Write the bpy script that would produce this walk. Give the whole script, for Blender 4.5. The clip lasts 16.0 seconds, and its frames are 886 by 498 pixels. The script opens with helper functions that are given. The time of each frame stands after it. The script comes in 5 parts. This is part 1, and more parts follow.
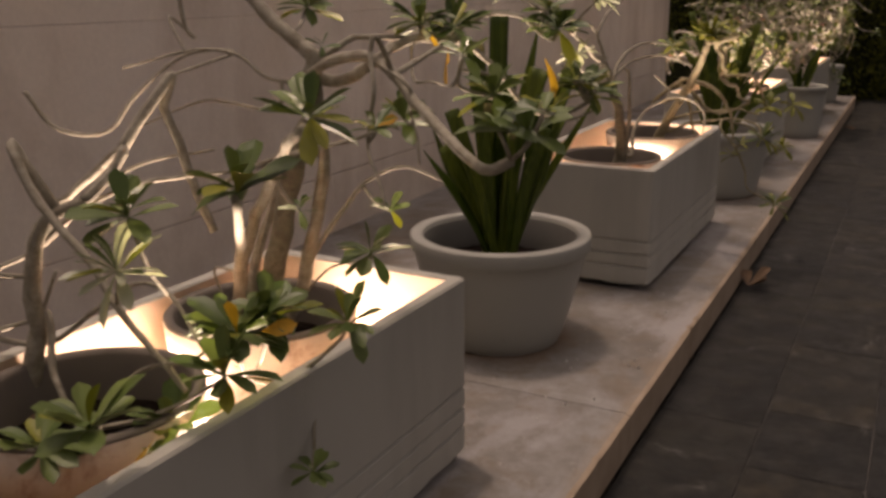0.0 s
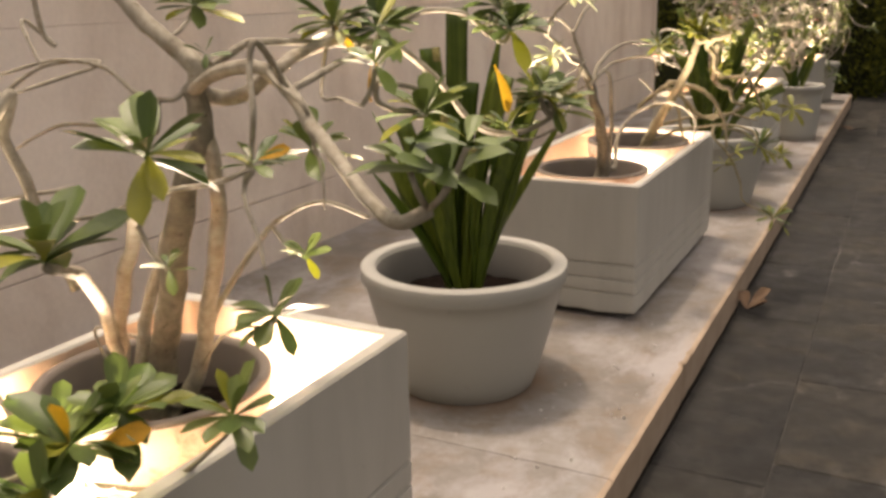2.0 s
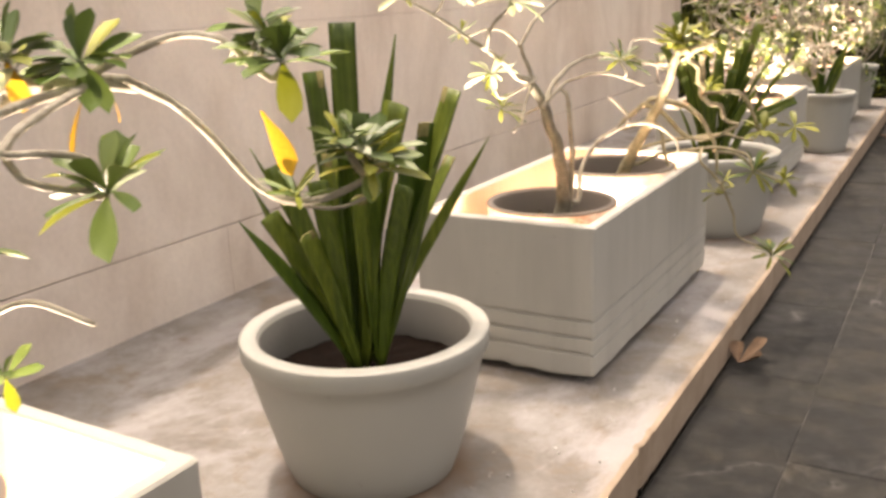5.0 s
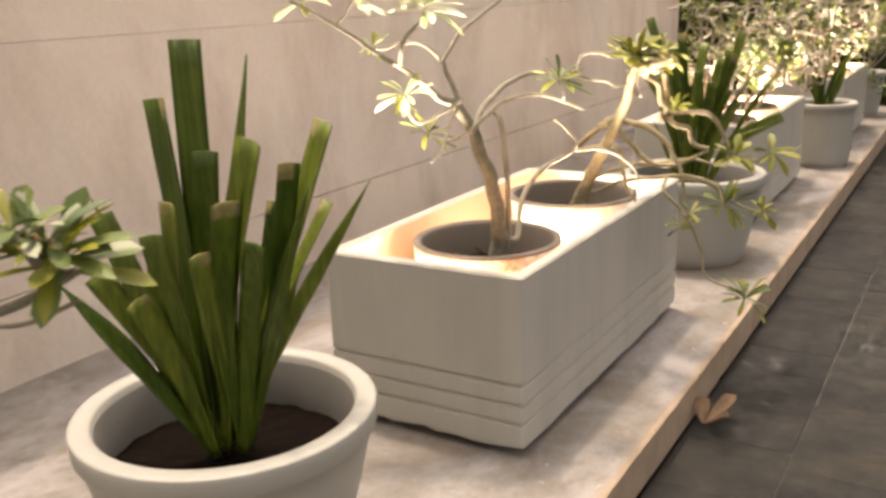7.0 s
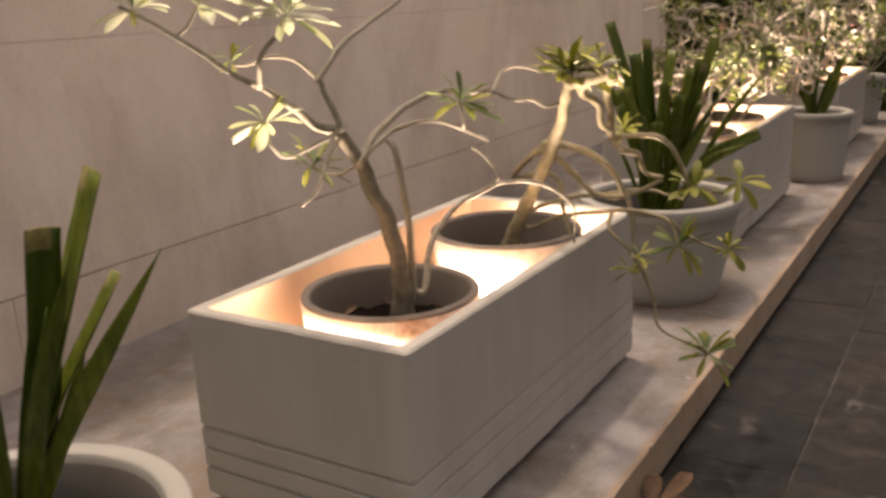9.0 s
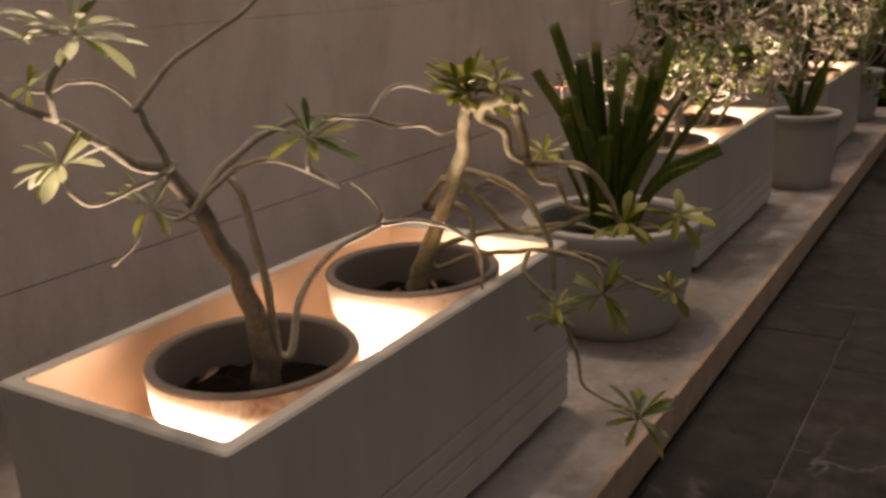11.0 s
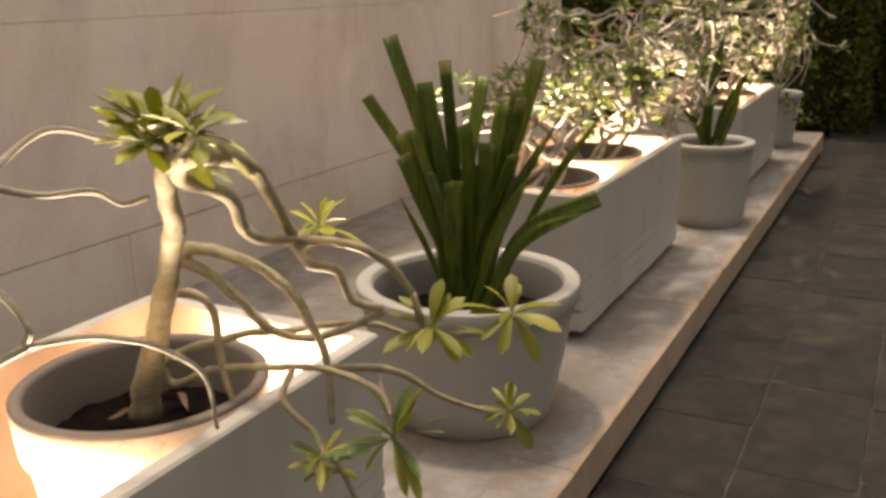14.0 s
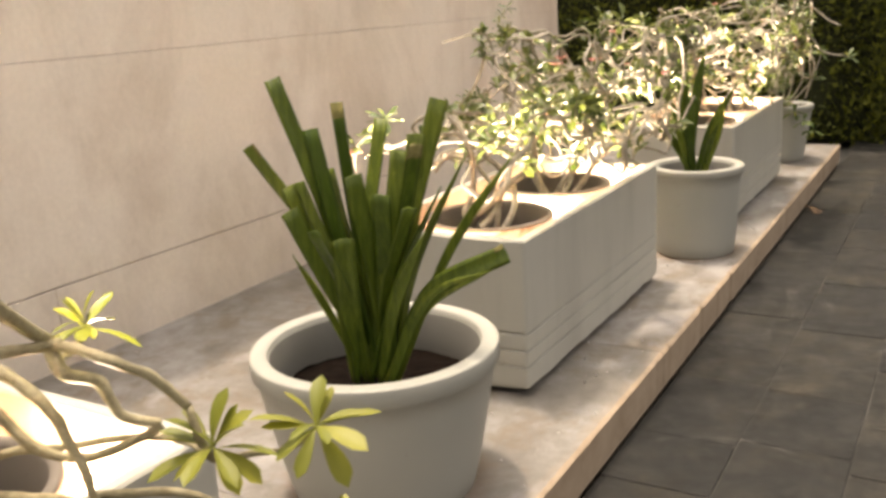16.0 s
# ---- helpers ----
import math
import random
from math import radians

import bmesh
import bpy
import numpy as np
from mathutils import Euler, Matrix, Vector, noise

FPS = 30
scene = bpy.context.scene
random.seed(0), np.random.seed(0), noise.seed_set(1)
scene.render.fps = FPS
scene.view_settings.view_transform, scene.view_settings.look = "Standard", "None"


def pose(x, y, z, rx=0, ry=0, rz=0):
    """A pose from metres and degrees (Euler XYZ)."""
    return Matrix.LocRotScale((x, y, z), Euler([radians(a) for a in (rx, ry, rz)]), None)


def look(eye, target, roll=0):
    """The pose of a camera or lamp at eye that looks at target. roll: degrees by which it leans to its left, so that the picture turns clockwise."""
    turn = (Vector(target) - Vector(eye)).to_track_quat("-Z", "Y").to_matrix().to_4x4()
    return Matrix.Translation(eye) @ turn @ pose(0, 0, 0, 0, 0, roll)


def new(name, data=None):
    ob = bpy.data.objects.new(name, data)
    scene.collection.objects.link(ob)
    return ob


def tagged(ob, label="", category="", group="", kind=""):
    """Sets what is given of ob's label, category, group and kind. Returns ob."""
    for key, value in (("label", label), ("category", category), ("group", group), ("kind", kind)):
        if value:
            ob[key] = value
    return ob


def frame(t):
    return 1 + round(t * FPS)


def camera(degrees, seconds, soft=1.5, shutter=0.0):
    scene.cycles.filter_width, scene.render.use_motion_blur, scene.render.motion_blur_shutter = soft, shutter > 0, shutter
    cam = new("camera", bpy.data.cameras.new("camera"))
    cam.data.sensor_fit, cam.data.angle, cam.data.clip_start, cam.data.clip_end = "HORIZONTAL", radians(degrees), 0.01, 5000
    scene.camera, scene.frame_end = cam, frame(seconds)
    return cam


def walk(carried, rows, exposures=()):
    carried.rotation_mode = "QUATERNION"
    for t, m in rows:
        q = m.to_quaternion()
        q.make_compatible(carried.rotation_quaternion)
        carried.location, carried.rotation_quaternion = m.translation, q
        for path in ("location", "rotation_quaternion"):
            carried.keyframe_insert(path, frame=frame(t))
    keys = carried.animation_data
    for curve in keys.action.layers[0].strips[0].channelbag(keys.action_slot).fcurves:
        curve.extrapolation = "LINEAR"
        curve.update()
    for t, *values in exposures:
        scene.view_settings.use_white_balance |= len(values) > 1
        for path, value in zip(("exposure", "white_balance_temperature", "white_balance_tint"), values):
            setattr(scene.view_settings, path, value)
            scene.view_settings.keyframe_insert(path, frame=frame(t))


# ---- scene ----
cam = camera(52.0, 16.0, 3.2, 0.4)
PATH = [
    (0, (0.609, 0.648, 1.273), (-0.284, 2.349, 0.717), -0.5),
    (0.5, (0.563, 0.765, 1.271), (-0.312, 2.473, 0.708), -0.3),
    (1, (0.525, 0.862, 1.266), (-0.335, 2.578, 0.701), -0.3),
    (1.5, (0.52, 0.957, 1.258), (-0.345, 2.672, 0.7), -0.8),
    (2, (0.53, 1.043, 1.253), (-0.352, 2.751, 0.7), -1.3),
    (2.5, (0.565, 1.143, 1.259), (-0.348, 2.833, 0.703), -1.6),
    (3, (0.61, 1.224, 1.266), (-0.336, 2.897, 0.712), -2.2),
    (3.5, (0.644, 1.316, 1.263), (-0.329, 2.976, 0.716), -2.8),
    (4, (0.651, 1.402, 1.261), (-0.327, 3.059, 0.715), -2.7),
    (6.5, (0.613, 2.022, 1.243), (-0.361, 3.684, 0.705), -2.0),
    (7, (0.67, 2.122, 1.267), (-0.332, 3.764, 0.72), -2.2),
    (7.5, (0.705, 2.248, 1.267), (-0.318, 3.879, 0.726), -2.4),
    (8, (0.681, 2.378, 1.259), (-0.337, 4.013, 0.719), -2.5),
    (10.5, (0.664, 3.011, 1.266), (-0.351, 4.64, 0.702), -2.6),
    (11, (0.71, 3.103, 1.283), (-0.317, 4.722, 0.711), -2.7),
    (11.5, (0.727, 3.193, 1.296), (-0.27, 4.828, 0.718), -3.0),
    (12, (0.767, 3.301, 1.267), (-0.243, 4.937, 0.717), -3.0),
    (12.5, (0.724, 3.444, 1.259), (-0.243, 5.104, 0.703), -2.6),
    (13, (0.687, 3.572, 1.264), (-0.247, 5.247, 0.697), -1.6),
    (13.5, (0.646, 3.697, 1.26), (-0.256, 5.389, 0.69), -0.7),
    (14, (0.641, 3.827, 1.244), (-0.261, 5.524, 0.689), -1.3),
    (14.5, (0.657, 3.939, 1.234), (-0.259, 5.634, 0.697), -1.9),
    (15, (0.704, 4.039, 1.259), (-0.234, 5.721, 0.72), -2.0),
    (15.5, (0.763, 4.128, 1.259), (-0.21, 5.796, 0.738), -3.0),
    (16, (0.82, 4.229, 1.271), (-0.172, 5.885, 0.748), -3.6),
]
EXPOSURES = [(0, -0.51, 8200, 29), (0.5, -0.06, 8200, 26), (1.0, 0.29, 8200, 23), (2.0, 0.79, 8100, 20), (3.0, 1.09, 8000, 18), (4.5, 1.49, 7700, 19), (7.0, 1.34, 8000, 19), (8.2, 0.84, 8000, 23), (10.3, -0.31, 8600, 30), (11, -0.68, 8600, 30), (12, -1.03, 8600, 30), (12.5, -0.76, 8600, 30), (13, -0.44, 8500, 28), (14, 0.59, 8200, 20), (15, 1.23, 8000, 16), (16, 1.48, 8000, 14)]
walk(cam, [(t, look(eye, target, roll)) for t, eye, target, roll in PATH], EXPOSURES)

# ---- world, sun and sky ----
SUN_EL, SUN_ROT = radians(75.5), radians(297)
world = bpy.data.worlds.new("sky")
scene.world = world
world.use_nodes = True
wn, wl = world.node_tree.nodes, world.node_tree.links
sky = wn.new("ShaderNodeTexSky")
sky.sky_type, sky.sun_disc = "NISHITA", False
sky.sun_elevation, sky.sun_rotation = SUN_EL, SUN_ROT
sky.dust_density, sky.air_density = 6.0, 1.0
veil = wn.new("ShaderNodeHueSaturation")          # a milky, overcast sky
veil.inputs["Saturation"].default_value = 0.25
wl.new(sky.outputs[0], veil.inputs["Color"])
wl.new(veil.outputs[0], wn["Background"].inputs[0])
wn["Background"].inputs[1].default_value = 0.114

sun = new("sun", bpy.data.lights.new("sun", "SUN"))
sun.data.energy, sun.data.angle, sun.data.color = 1.15, radians(2.8), (1.0, 0.93, 0.84)
sun.matrix_world = look((0, 0, 0), (math.sin(SUN_ROT) * -math.cos(SUN_EL), -math.cos(SUN_ROT) * math.cos(SUN_EL), -math.sin(SUN_EL)))

UPLIGHT_WATTS = 140.0
UPLIGHT_COLOUR = (1.0, 0.93, 0.84)


# ---- materials ----
def material(name, rough=0.6, metal=0.0):
    m = bpy.data.materials.new(name)
    m.use_nodes = True
    b = m.node_tree.nodes["Principled BSDF"]
    b.inputs["Roughness"].default_value, b.inputs["Metallic"].default_value = rough, metal
    return m, m.node_tree.nodes, m.node_tree.links, b


def noise_of(n, l, scale, detail=6.0, rough=0.6, vec=None, dist=0.0):
    t = n.new("ShaderNodeTexNoise")
    t.inputs["Scale"].default_value, t.inputs["Detail"].default_value = scale, detail
    t.inputs["Roughness"].default_value, t.inputs["Distortion"].default_value = rough, dist
    if vec is not None:
        l.new(vec, t.inputs["Vector"])
    return t.outputs["Fac"]


def ramp(n, l, fac, *stops):
    r = n.new("ShaderNodeValToRGB")
    while len(r.color_ramp.elements) < len(stops):
        r.color_ramp.elements.new(0.5)
    for e, (p, c) in zip(r.color_ramp.elements, stops):
        e.position, e.color = p, (*c, 1)
    l.new(fac, r.inputs[0])
    return r.outputs["Color"]


def mix(n, l, fac, a, b, how="MIX"):
    x = n.new("ShaderNodeMix")
    x.data_type, x.blend_type = "RGBA", how
    for sock, v in ((x.inputs["Factor"], fac), (x.inputs["A"], a), (x.inputs["B"], b)):
        if isinstance(v, (int, float)):
            sock.default_value = v
        elif isinstance(v, tuple):
            sock.default_value = (*v, 1)
        else:
            l.new(v, sock)
    return x.outputs["Result"]


def bump(n, l, b, height, strength=0.3, distance=0.01):
    x = n.new("ShaderNodeBump")
    x.inputs["Strength"].default_value, x.inputs["Distance"].default_value = strength, distance
    l.new(height, x.inputs["Height"])
    l.new(x.outputs[0], b.inputs["Normal"])


def coords(n, kind="Object"):
    return n.new("ShaderNodeTexCoord").outputs[kind]


def world_pos(n):
    return n.new("ShaderNodeNewGeometry").outputs["Position"]


def stretched(n, l, vec, sx, sy, sz):
    m = n.new("ShaderNodeMapping")
    m.inputs["Scale"].default_value = (sx, sy, sz)
    l.new(vec, m.inputs["Vector"])
    return m.outputs[0]


def painted(name, base, dark, rough=0.55, streak=True, grain=220):
    """Matt masonry paint with rain streaks, scuffs and a fine sandy grain."""
    m, n, l, b = material(name, rough)
    p = world_pos(n)
    big = ramp(n, l, noise_of(n, l, 3.0, 5, 0.65, p), (0.35, (0, 0, 0)), (0.75, (1, 1, 1)))
    col = mix(n, l, big, base, tuple(0.93 * a + 0.07 * c for a, c in zip(base, dark)))
    if streak:
        run = ramp(n, l, noise_of(n, l, 1.0, 4, 0.6, stretched(n, l, p, 5.5, 5.5, 0.8)), (0.48, (0, 0, 0)), (0.80, (0.42, 0.42, 0.42)))
        col = mix(n, l, run, col, dark)
    spots = ramp(n, l, noise_of(n, l, 34.0, 3, 0.6, p), (0.68, (0, 0, 0)), (0.76, (0.7, 0.7, 0.7)))
    col = mix(n, l, spots, col, tuple(0.5 * a + 0.5 * c for a, c in zip(base, dark)))
    l.new(col, b.inputs["Base Color"])
    bump(n, l, b, noise_of(n, l, grain, 4, 0.7, p), 0.22, 0.004)
    return m


BOX_PAINT = painted("box_paint", (0.435, 0.427, 0.375), (0.22, 0.20, 0.17))
POT_PAINT = painted("pot_plastic", (0.345, 0.345, 0.306), (0.20, 0.19, 0.165), 0.5, False, 320)


def flaking_pot():
    """Whitewash rubbed off terracotta."""
    m, n, l, b = material("whitewashed_clay", 0.7)
    p = world_pos(n)
    wash = ramp(n, l, noise_of(n, l, 9.0, 7, 0.7, p, 0.6), (0.36, (0, 0, 0)), (0.48, (1, 1, 1)))
    clay = ramp(n, l, noise_of(n, l, 40.0, 4, 0.6, p), (0.3, (0.40, 0.25, 0.17)), (0.8, (0.50, 0.34, 0.24)))
    l.new(mix(n, l, wash, clay, (0.70, 0.63, 0.54)), b.inputs["Base Color"])
    bump(n, l, b, noise_of(n, l, 130, 4, 0.7, p), 0.3, 0.004)
    return m


CLAY_POT = flaking_pot()
# sandy-orange tone for the inner faces of the boxes
LINING = painted("sandy_lining", (0.45, 0.335, 0.245), (0.29, 0.20, 0.135), 0.75, True, 160)
# the shade inside the plastic pots is put into this darker grey
POT_SHADED = painted("shaded_inside", (0.12, 0.116, 0.104), (0.06, 0.05, 0.04), 0.7, True, 160)
# clay pot rim and inside, darker grey-brown than the outer wall
POT_INSIDE = painted("grey_brown_rim", (0.15, 0.127, 0.104), (0.06, 0.047, 0.036), 0.8, False, 160)


def stone_ledge():
    """Worn travertine: grey-lilac bloom, brown damp, chalky crumbs, rust rings where pots drained."""
    m, n, l, b = material("travertine", 0.62)
    p = world_pos(n)
    r = n.new("ShaderNodeObjectInfo").outputs["Random"]
    tone = ramp(n, l, noise_of(n, l, 4.2, 9, 0.76, p, 0.25), (0.34, (0.148, 0.132, 0.113)), (0.50, (0.205, 0.190, 0.173)), (0.64, (0.275, 0.266, 0.256)))
    dirt = ramp(n, l, noise_of(n, l, 5.5, 8, 0.74, p, 0.35), (0.50, (0, 0, 0)), (0.62, (0.75, 0.75, 0.75)))
    col = mix(n, l, dirt, tone, (0.178, 0.138, 0.098))
    bloom = ramp(n, l, noise_of(n, l, 2.2, 8, 0.7, stretched(n, l, p, 1.0, 0.6, 1.0), 0.2), (0.50, (0, 0, 0)), (0.60, (0.75, 0.75, 0.75)))
    col = mix(n, l, bloom, col, (0.345, 0.334, 0.335))
    crumbs = ramp(n, l, noise_of(n, l, 20.0, 5, 0.7, p, 0.3), (0.66, (0, 0, 0)), (0.72, (0.6, 0.6, 0.6)))
    col = mix(n, l, crumbs, col, (0.50, 0.48, 0.45))
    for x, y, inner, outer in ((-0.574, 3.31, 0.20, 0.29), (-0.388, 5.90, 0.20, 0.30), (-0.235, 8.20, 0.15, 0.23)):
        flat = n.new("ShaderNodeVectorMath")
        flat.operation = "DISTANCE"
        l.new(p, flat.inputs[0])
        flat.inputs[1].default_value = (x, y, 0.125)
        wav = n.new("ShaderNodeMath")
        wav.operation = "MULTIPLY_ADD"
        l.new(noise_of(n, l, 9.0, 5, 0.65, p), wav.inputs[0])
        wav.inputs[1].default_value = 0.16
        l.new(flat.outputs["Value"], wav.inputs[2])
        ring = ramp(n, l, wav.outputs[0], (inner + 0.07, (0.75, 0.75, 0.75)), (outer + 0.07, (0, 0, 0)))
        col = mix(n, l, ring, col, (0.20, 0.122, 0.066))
    away = n.new("ShaderNodeSeparateXYZ")
    l.new(p, away.inputs[0])
    edge = n.new("ShaderNodeMath")
    edge.operation = "MULTIPLY_ADD"
    l.new(noise_of(n, l, 6.0, 6, 0.7, p), edge.inputs[0])
    edge.inputs[1].default_value = 0.09
    l.new(away.outputs["X"], edge.inputs[2])
    worn = ramp(n, l, edge.outputs[0], (0.0, (0, 0, 0)), (0.05, (0.6, 0.6, 0.6)))
    col = mix(n, l, worn, col, (0.33, 0.262, 0.196))
    shade = ramp(n, l, r, (0.0, (0.92, 0.92, 0.92)), (1.0, (1.0, 0.98, 0.96)))
    l.new(mix(n, l, 1.0, col, shade, "MULTIPLY"), b.inputs["Base Color"])
    l.new(ramp(n, l, noise_of(n, l, 5, 4, 0.6, p), (0.3, (0.42,) * 3), (0.7, (0.75,) * 3)), b.inputs["Roughness"])
    bump(n, l, b, noise_of(n, l, 60, 6, 0.75, p), 0.25, 0.006)
    return m


LEDGE = stone_ledge()


def wall_stone():
    m, n, l, b = material("wall_render", 0.8)
    p = world_pos(n)
    tone = ramp(n, l, noise_of(n, l, 0.9, 6, 0.62, p, 0.4), (0.32, (0.74, 0.655, 0.565)), (0.55, (0.80, 0.72, 0.635)), (0.78, (0.84, 0.77, 0.695)))
    damp = ramp(n, l, noise_of(n, l, 1.0, 6, 0.65, stretched(n, l, p, 1.4, 1.4, 0.7), 0.3), (0.44, (0, 0, 0)), (0.74, (0.8, 0.8, 0.8)))
    col = mix(n, l, damp, tone, (0.47, 0.37, 0.295))
    fine = ramp(n, l, noise_of(n, l, 55, 5, 0.7, p), (0.3, (0.9, 0.9, 0.9)), (0.7, (1, 1, 1)))
    l.new(mix(n, l, 1.0, col, fine, "MULTIPLY"), b.inputs["Base Color"])
    bump(n, l, b, noise_of(n, l, 90, 5, 0.75, p), 0.25, 0.006)
    return m


WALL = wall_stone()


def slate():
    """Riven slate: grey-green and rusty patches, dusty scuffs, tone that differs stone by stone."""
    m, n, l, b = material("slate", 0.6)
    p = world_pos(n)
    r = n.new("ShaderNodeObjectInfo").outputs["Random"]
    a = ramp(n, l, noise_of(n, l, 6.0, 9, 0.78, p, 0.2), (0.34, (0.0050, 0.0054, 0.0048)), (0.50, (0.0125, 0.0122, 0.0105)), (0.66, (0.034, 0.031, 0.026)))
    rust = ramp(n, l, noise_of(n, l, 2.0, 8, 0.74, p, 0.2), (0.50, (0, 0, 0)), (0.68, (0.8, 0.8, 0.8)))
    a = mix(n, l, rust, a, mix(n, l, 1.0, a, (1.6, 1.40, 1.08), "MULTIPLY"))
    moss = ramp(n, l, noise_of(n, l, 2.6, 6, 0.7, p, 0.5), (0.55, (0, 0, 0)), (0.7, (0.6, 0.6, 0.6)))
    a = mix(n, l, moss, a, (0.020, 0.020, 0.014))
    tint = ramp(n, l, r, (0.0, (0.70, 0.74, 0.76)), (0.5, (1, 1, 0.97)), (1.0, (1.35, 1.28, 1.10)))
    col = mix(n, l, 1.0, a, tint, "MULTIPLY")
    dust = ramp(n, l, noise_of(n, l, 15, 7, 0.78, p, 0.3), (0.60, (0, 0, 0)), (0.78, (0.5, 0.5, 0.5)))
    col = mix(n, l, dust, col, (0.062, 0.056, 0.048))
    tide = ramp(n, l, noise_of(n, l, 1.3, 5, 0.55, p, 0.6), (0.492, (0, 0, 0)), (0.5, (0.55, 0.55, 0.55)), (0.508, (0, 0, 0)))
    patchy = ramp(n, l, noise_of(n, l, 2.1, 3, 0.6, p), (0.52, (0, 0, 0)), (0.62, (1, 1, 1)))
    col = mix(n, l, mix(n, l, 1.0, tide, patchy, "MULTIPLY"), col, (0.16, 0.15, 0.14))
    l.new(col, b.inputs["Base Color"])
    l.new(ramp(n, l, noise_of(n, l, 8, 4, 0.6, p), (0.3, (0.45,) * 3), (0.7, (0.8,) * 3)), b.inputs["Roughness"])
    b.inputs["Specular IOR Level"].default_value = 0.35
    bump(n, l, b, noise_of(n, l, 22, 9, 0.78, p, 0.6), 0.7, 0.014)
    return m


SLATE = slate()


def plain(name, lo, hi, scale, rough=0.8, relief=0.3, dist=0.006):
    m, n, l, b = material(name, rough)
    p = world_pos(n)
    l.new(ramp(n, l, noise_of(n, l, scale, 6, 0.7, p, 0.3), (0.3, lo), (0.75, hi)), b.inputs["Base Color"])
    bump(n, l, b, noise_of(n, l, scale * 3, 5, 0.75, p), relief, dist)
    return m


JOINT = plain("joint_sand", (0.012, 0.012, 0.010), (0.075, 0.068, 0.060), 5)
GROUND = plain("ground_far", (0.045, 0.042, 0.038), (0.085, 0.08, 0.07), 4)
SOIL = plain("soil", (0.004, 0.0024, 0.0014), (0.019, 0.010, 0.006), 55, 1.0, 0.9, 0.025)
SOIL.node_tree.nodes["Principled BSDF"].inputs["Specular IOR Level"].default_value = 0.1


def bark(name, lo, hi, scar, rough=0.75):
    """Succulent bark: mottled grey skin, darker scars and lenticels, lumpy relief."""
    m, n, l, b = material(name, rough)
    p = world_pos(n)
    skin = ramp(n, l, noise_of(n, l, 48, 6, 0.7, p, 0.3), (0.3, lo), (0.75, hi))
    patch = ramp(n, l, noise_of(n, l, 14, 5, 0.65, p, 0.5), (0.48, (0, 0, 0)), (0.62, (0.75, 0.75, 0.75)))
    col = mix(n, l, patch, skin, mix(n, l, 0.5, skin, scar))
    specks = ramp(n, l, noise_of(n, l, 110, 4, 0.6, p), (0.62, (0, 0, 0)), (0.70, (0.8, 0.8, 0.8)))
    l.new(mix(n, l, specks, col, scar), b.inputs["Base Color"])
    both = mix(n, l, 0.5, noise_of(n, l, 26, 4, 0.6, p), noise_of(n, l, 150, 5, 0.7, p))
    bump(n, l, b, both, 0.7, 0.010)
    b.inputs["Specular IOR Level"].default_value = 0.25
    return m


BARK = bark("grey_bark", (0.25, 0.222, 0.165), (0.47, 0.430, 0.345), (0.13, 0.10, 0.065))
PALE_BARK = bark("pale_bark", (0.25, 0.22, 0.172), (0.46, 0.415, 0.335), (0.16, 0.12, 0.08), 0.7)
TRUNK = bark("trunk_bark", (0.125, 0.113, 0.080), (0.275, 0.25, 0.19), (0.06, 0.05, 0.03), 0.8)
GREENWOOD = bark("green_stem", (0.25, 0.218, 0.13), (0.48, 0.415, 0.27), (0.17, 0.125, 0.065), 0.65)
DRY = plain("dry_leaf", (0.085, 0.050, 0.028), (0.20, 0.122, 0.068), 40, 0.8)
LAMP_METAL = plain("lamp_metal", (0.12, 0.12, 0.12), (0.2, 0.2, 0.2), 60, 0.45, 0.1)
# near-black colour in place of the shade between the hedge leaves
HEDGE_SHADE = plain("hedge_shade", (0.010, 0.013, 0.003), (0.035, 0.040, 0.008), 12, 1.0)


def leafy(name, lo, hi, rough=0.42, through_light=0.35, scale=14, vein=None, random_from="Object"):
    """A leaf: waxy face, light that comes through, tone that differs leaf by leaf."""
    m, n, l, b = material(name, rough)
    if random_from == "Object":
        r = n.new("ShaderNodeObjectInfo").outputs["Random"]
    else:
        r = n.new("ShaderNodeNewGeometry").outputs["Random Per Island"]
    b.inputs["Specular IOR Level"].default_value = 0.38
    tone = ramp(n, l, r, (0.0, lo), (1.0, hi))
    p = coords(n)
    mott = ramp(n, l, noise_of(n, l, scale, 4, 0.6, p), (0.35, (0.75, 0.78, 0.7)), (0.7, (1.1, 1.08, 1.0)))
    col = mix(n, l, 1.0, tone, mott, "MULTIPLY")
    if vein:
        lines = ramp(n, l, noise_of(n, l, 1.0, 3, 0.6, stretched(n, l, p, *vein)), (0.42, (0.74, 0.78, 0.7)), (0.6, (1.1, 1.08, 1.05)))
        col = mix(n, l, 1.0, col, lines, "MULTIPLY")
    l.new(col, b.inputs["Base Color"])
    t = n.new("ShaderNodeBsdfTranslucent")
    l.new(mix(n, l, 1.0, col, (1.3, 1.35, 0.9), "MULTIPLY"), t.inputs["Color"])
    x = n.new("ShaderNodeMixShader")
    x.inputs[0].default_value = through_light
    l.new(b.outputs[0], x.inputs[1])
    l.new(t.outputs[0], x.inputs[2])
    l.new(x.outputs[0], n["Material Output"].inputs["Surface"])
    return m


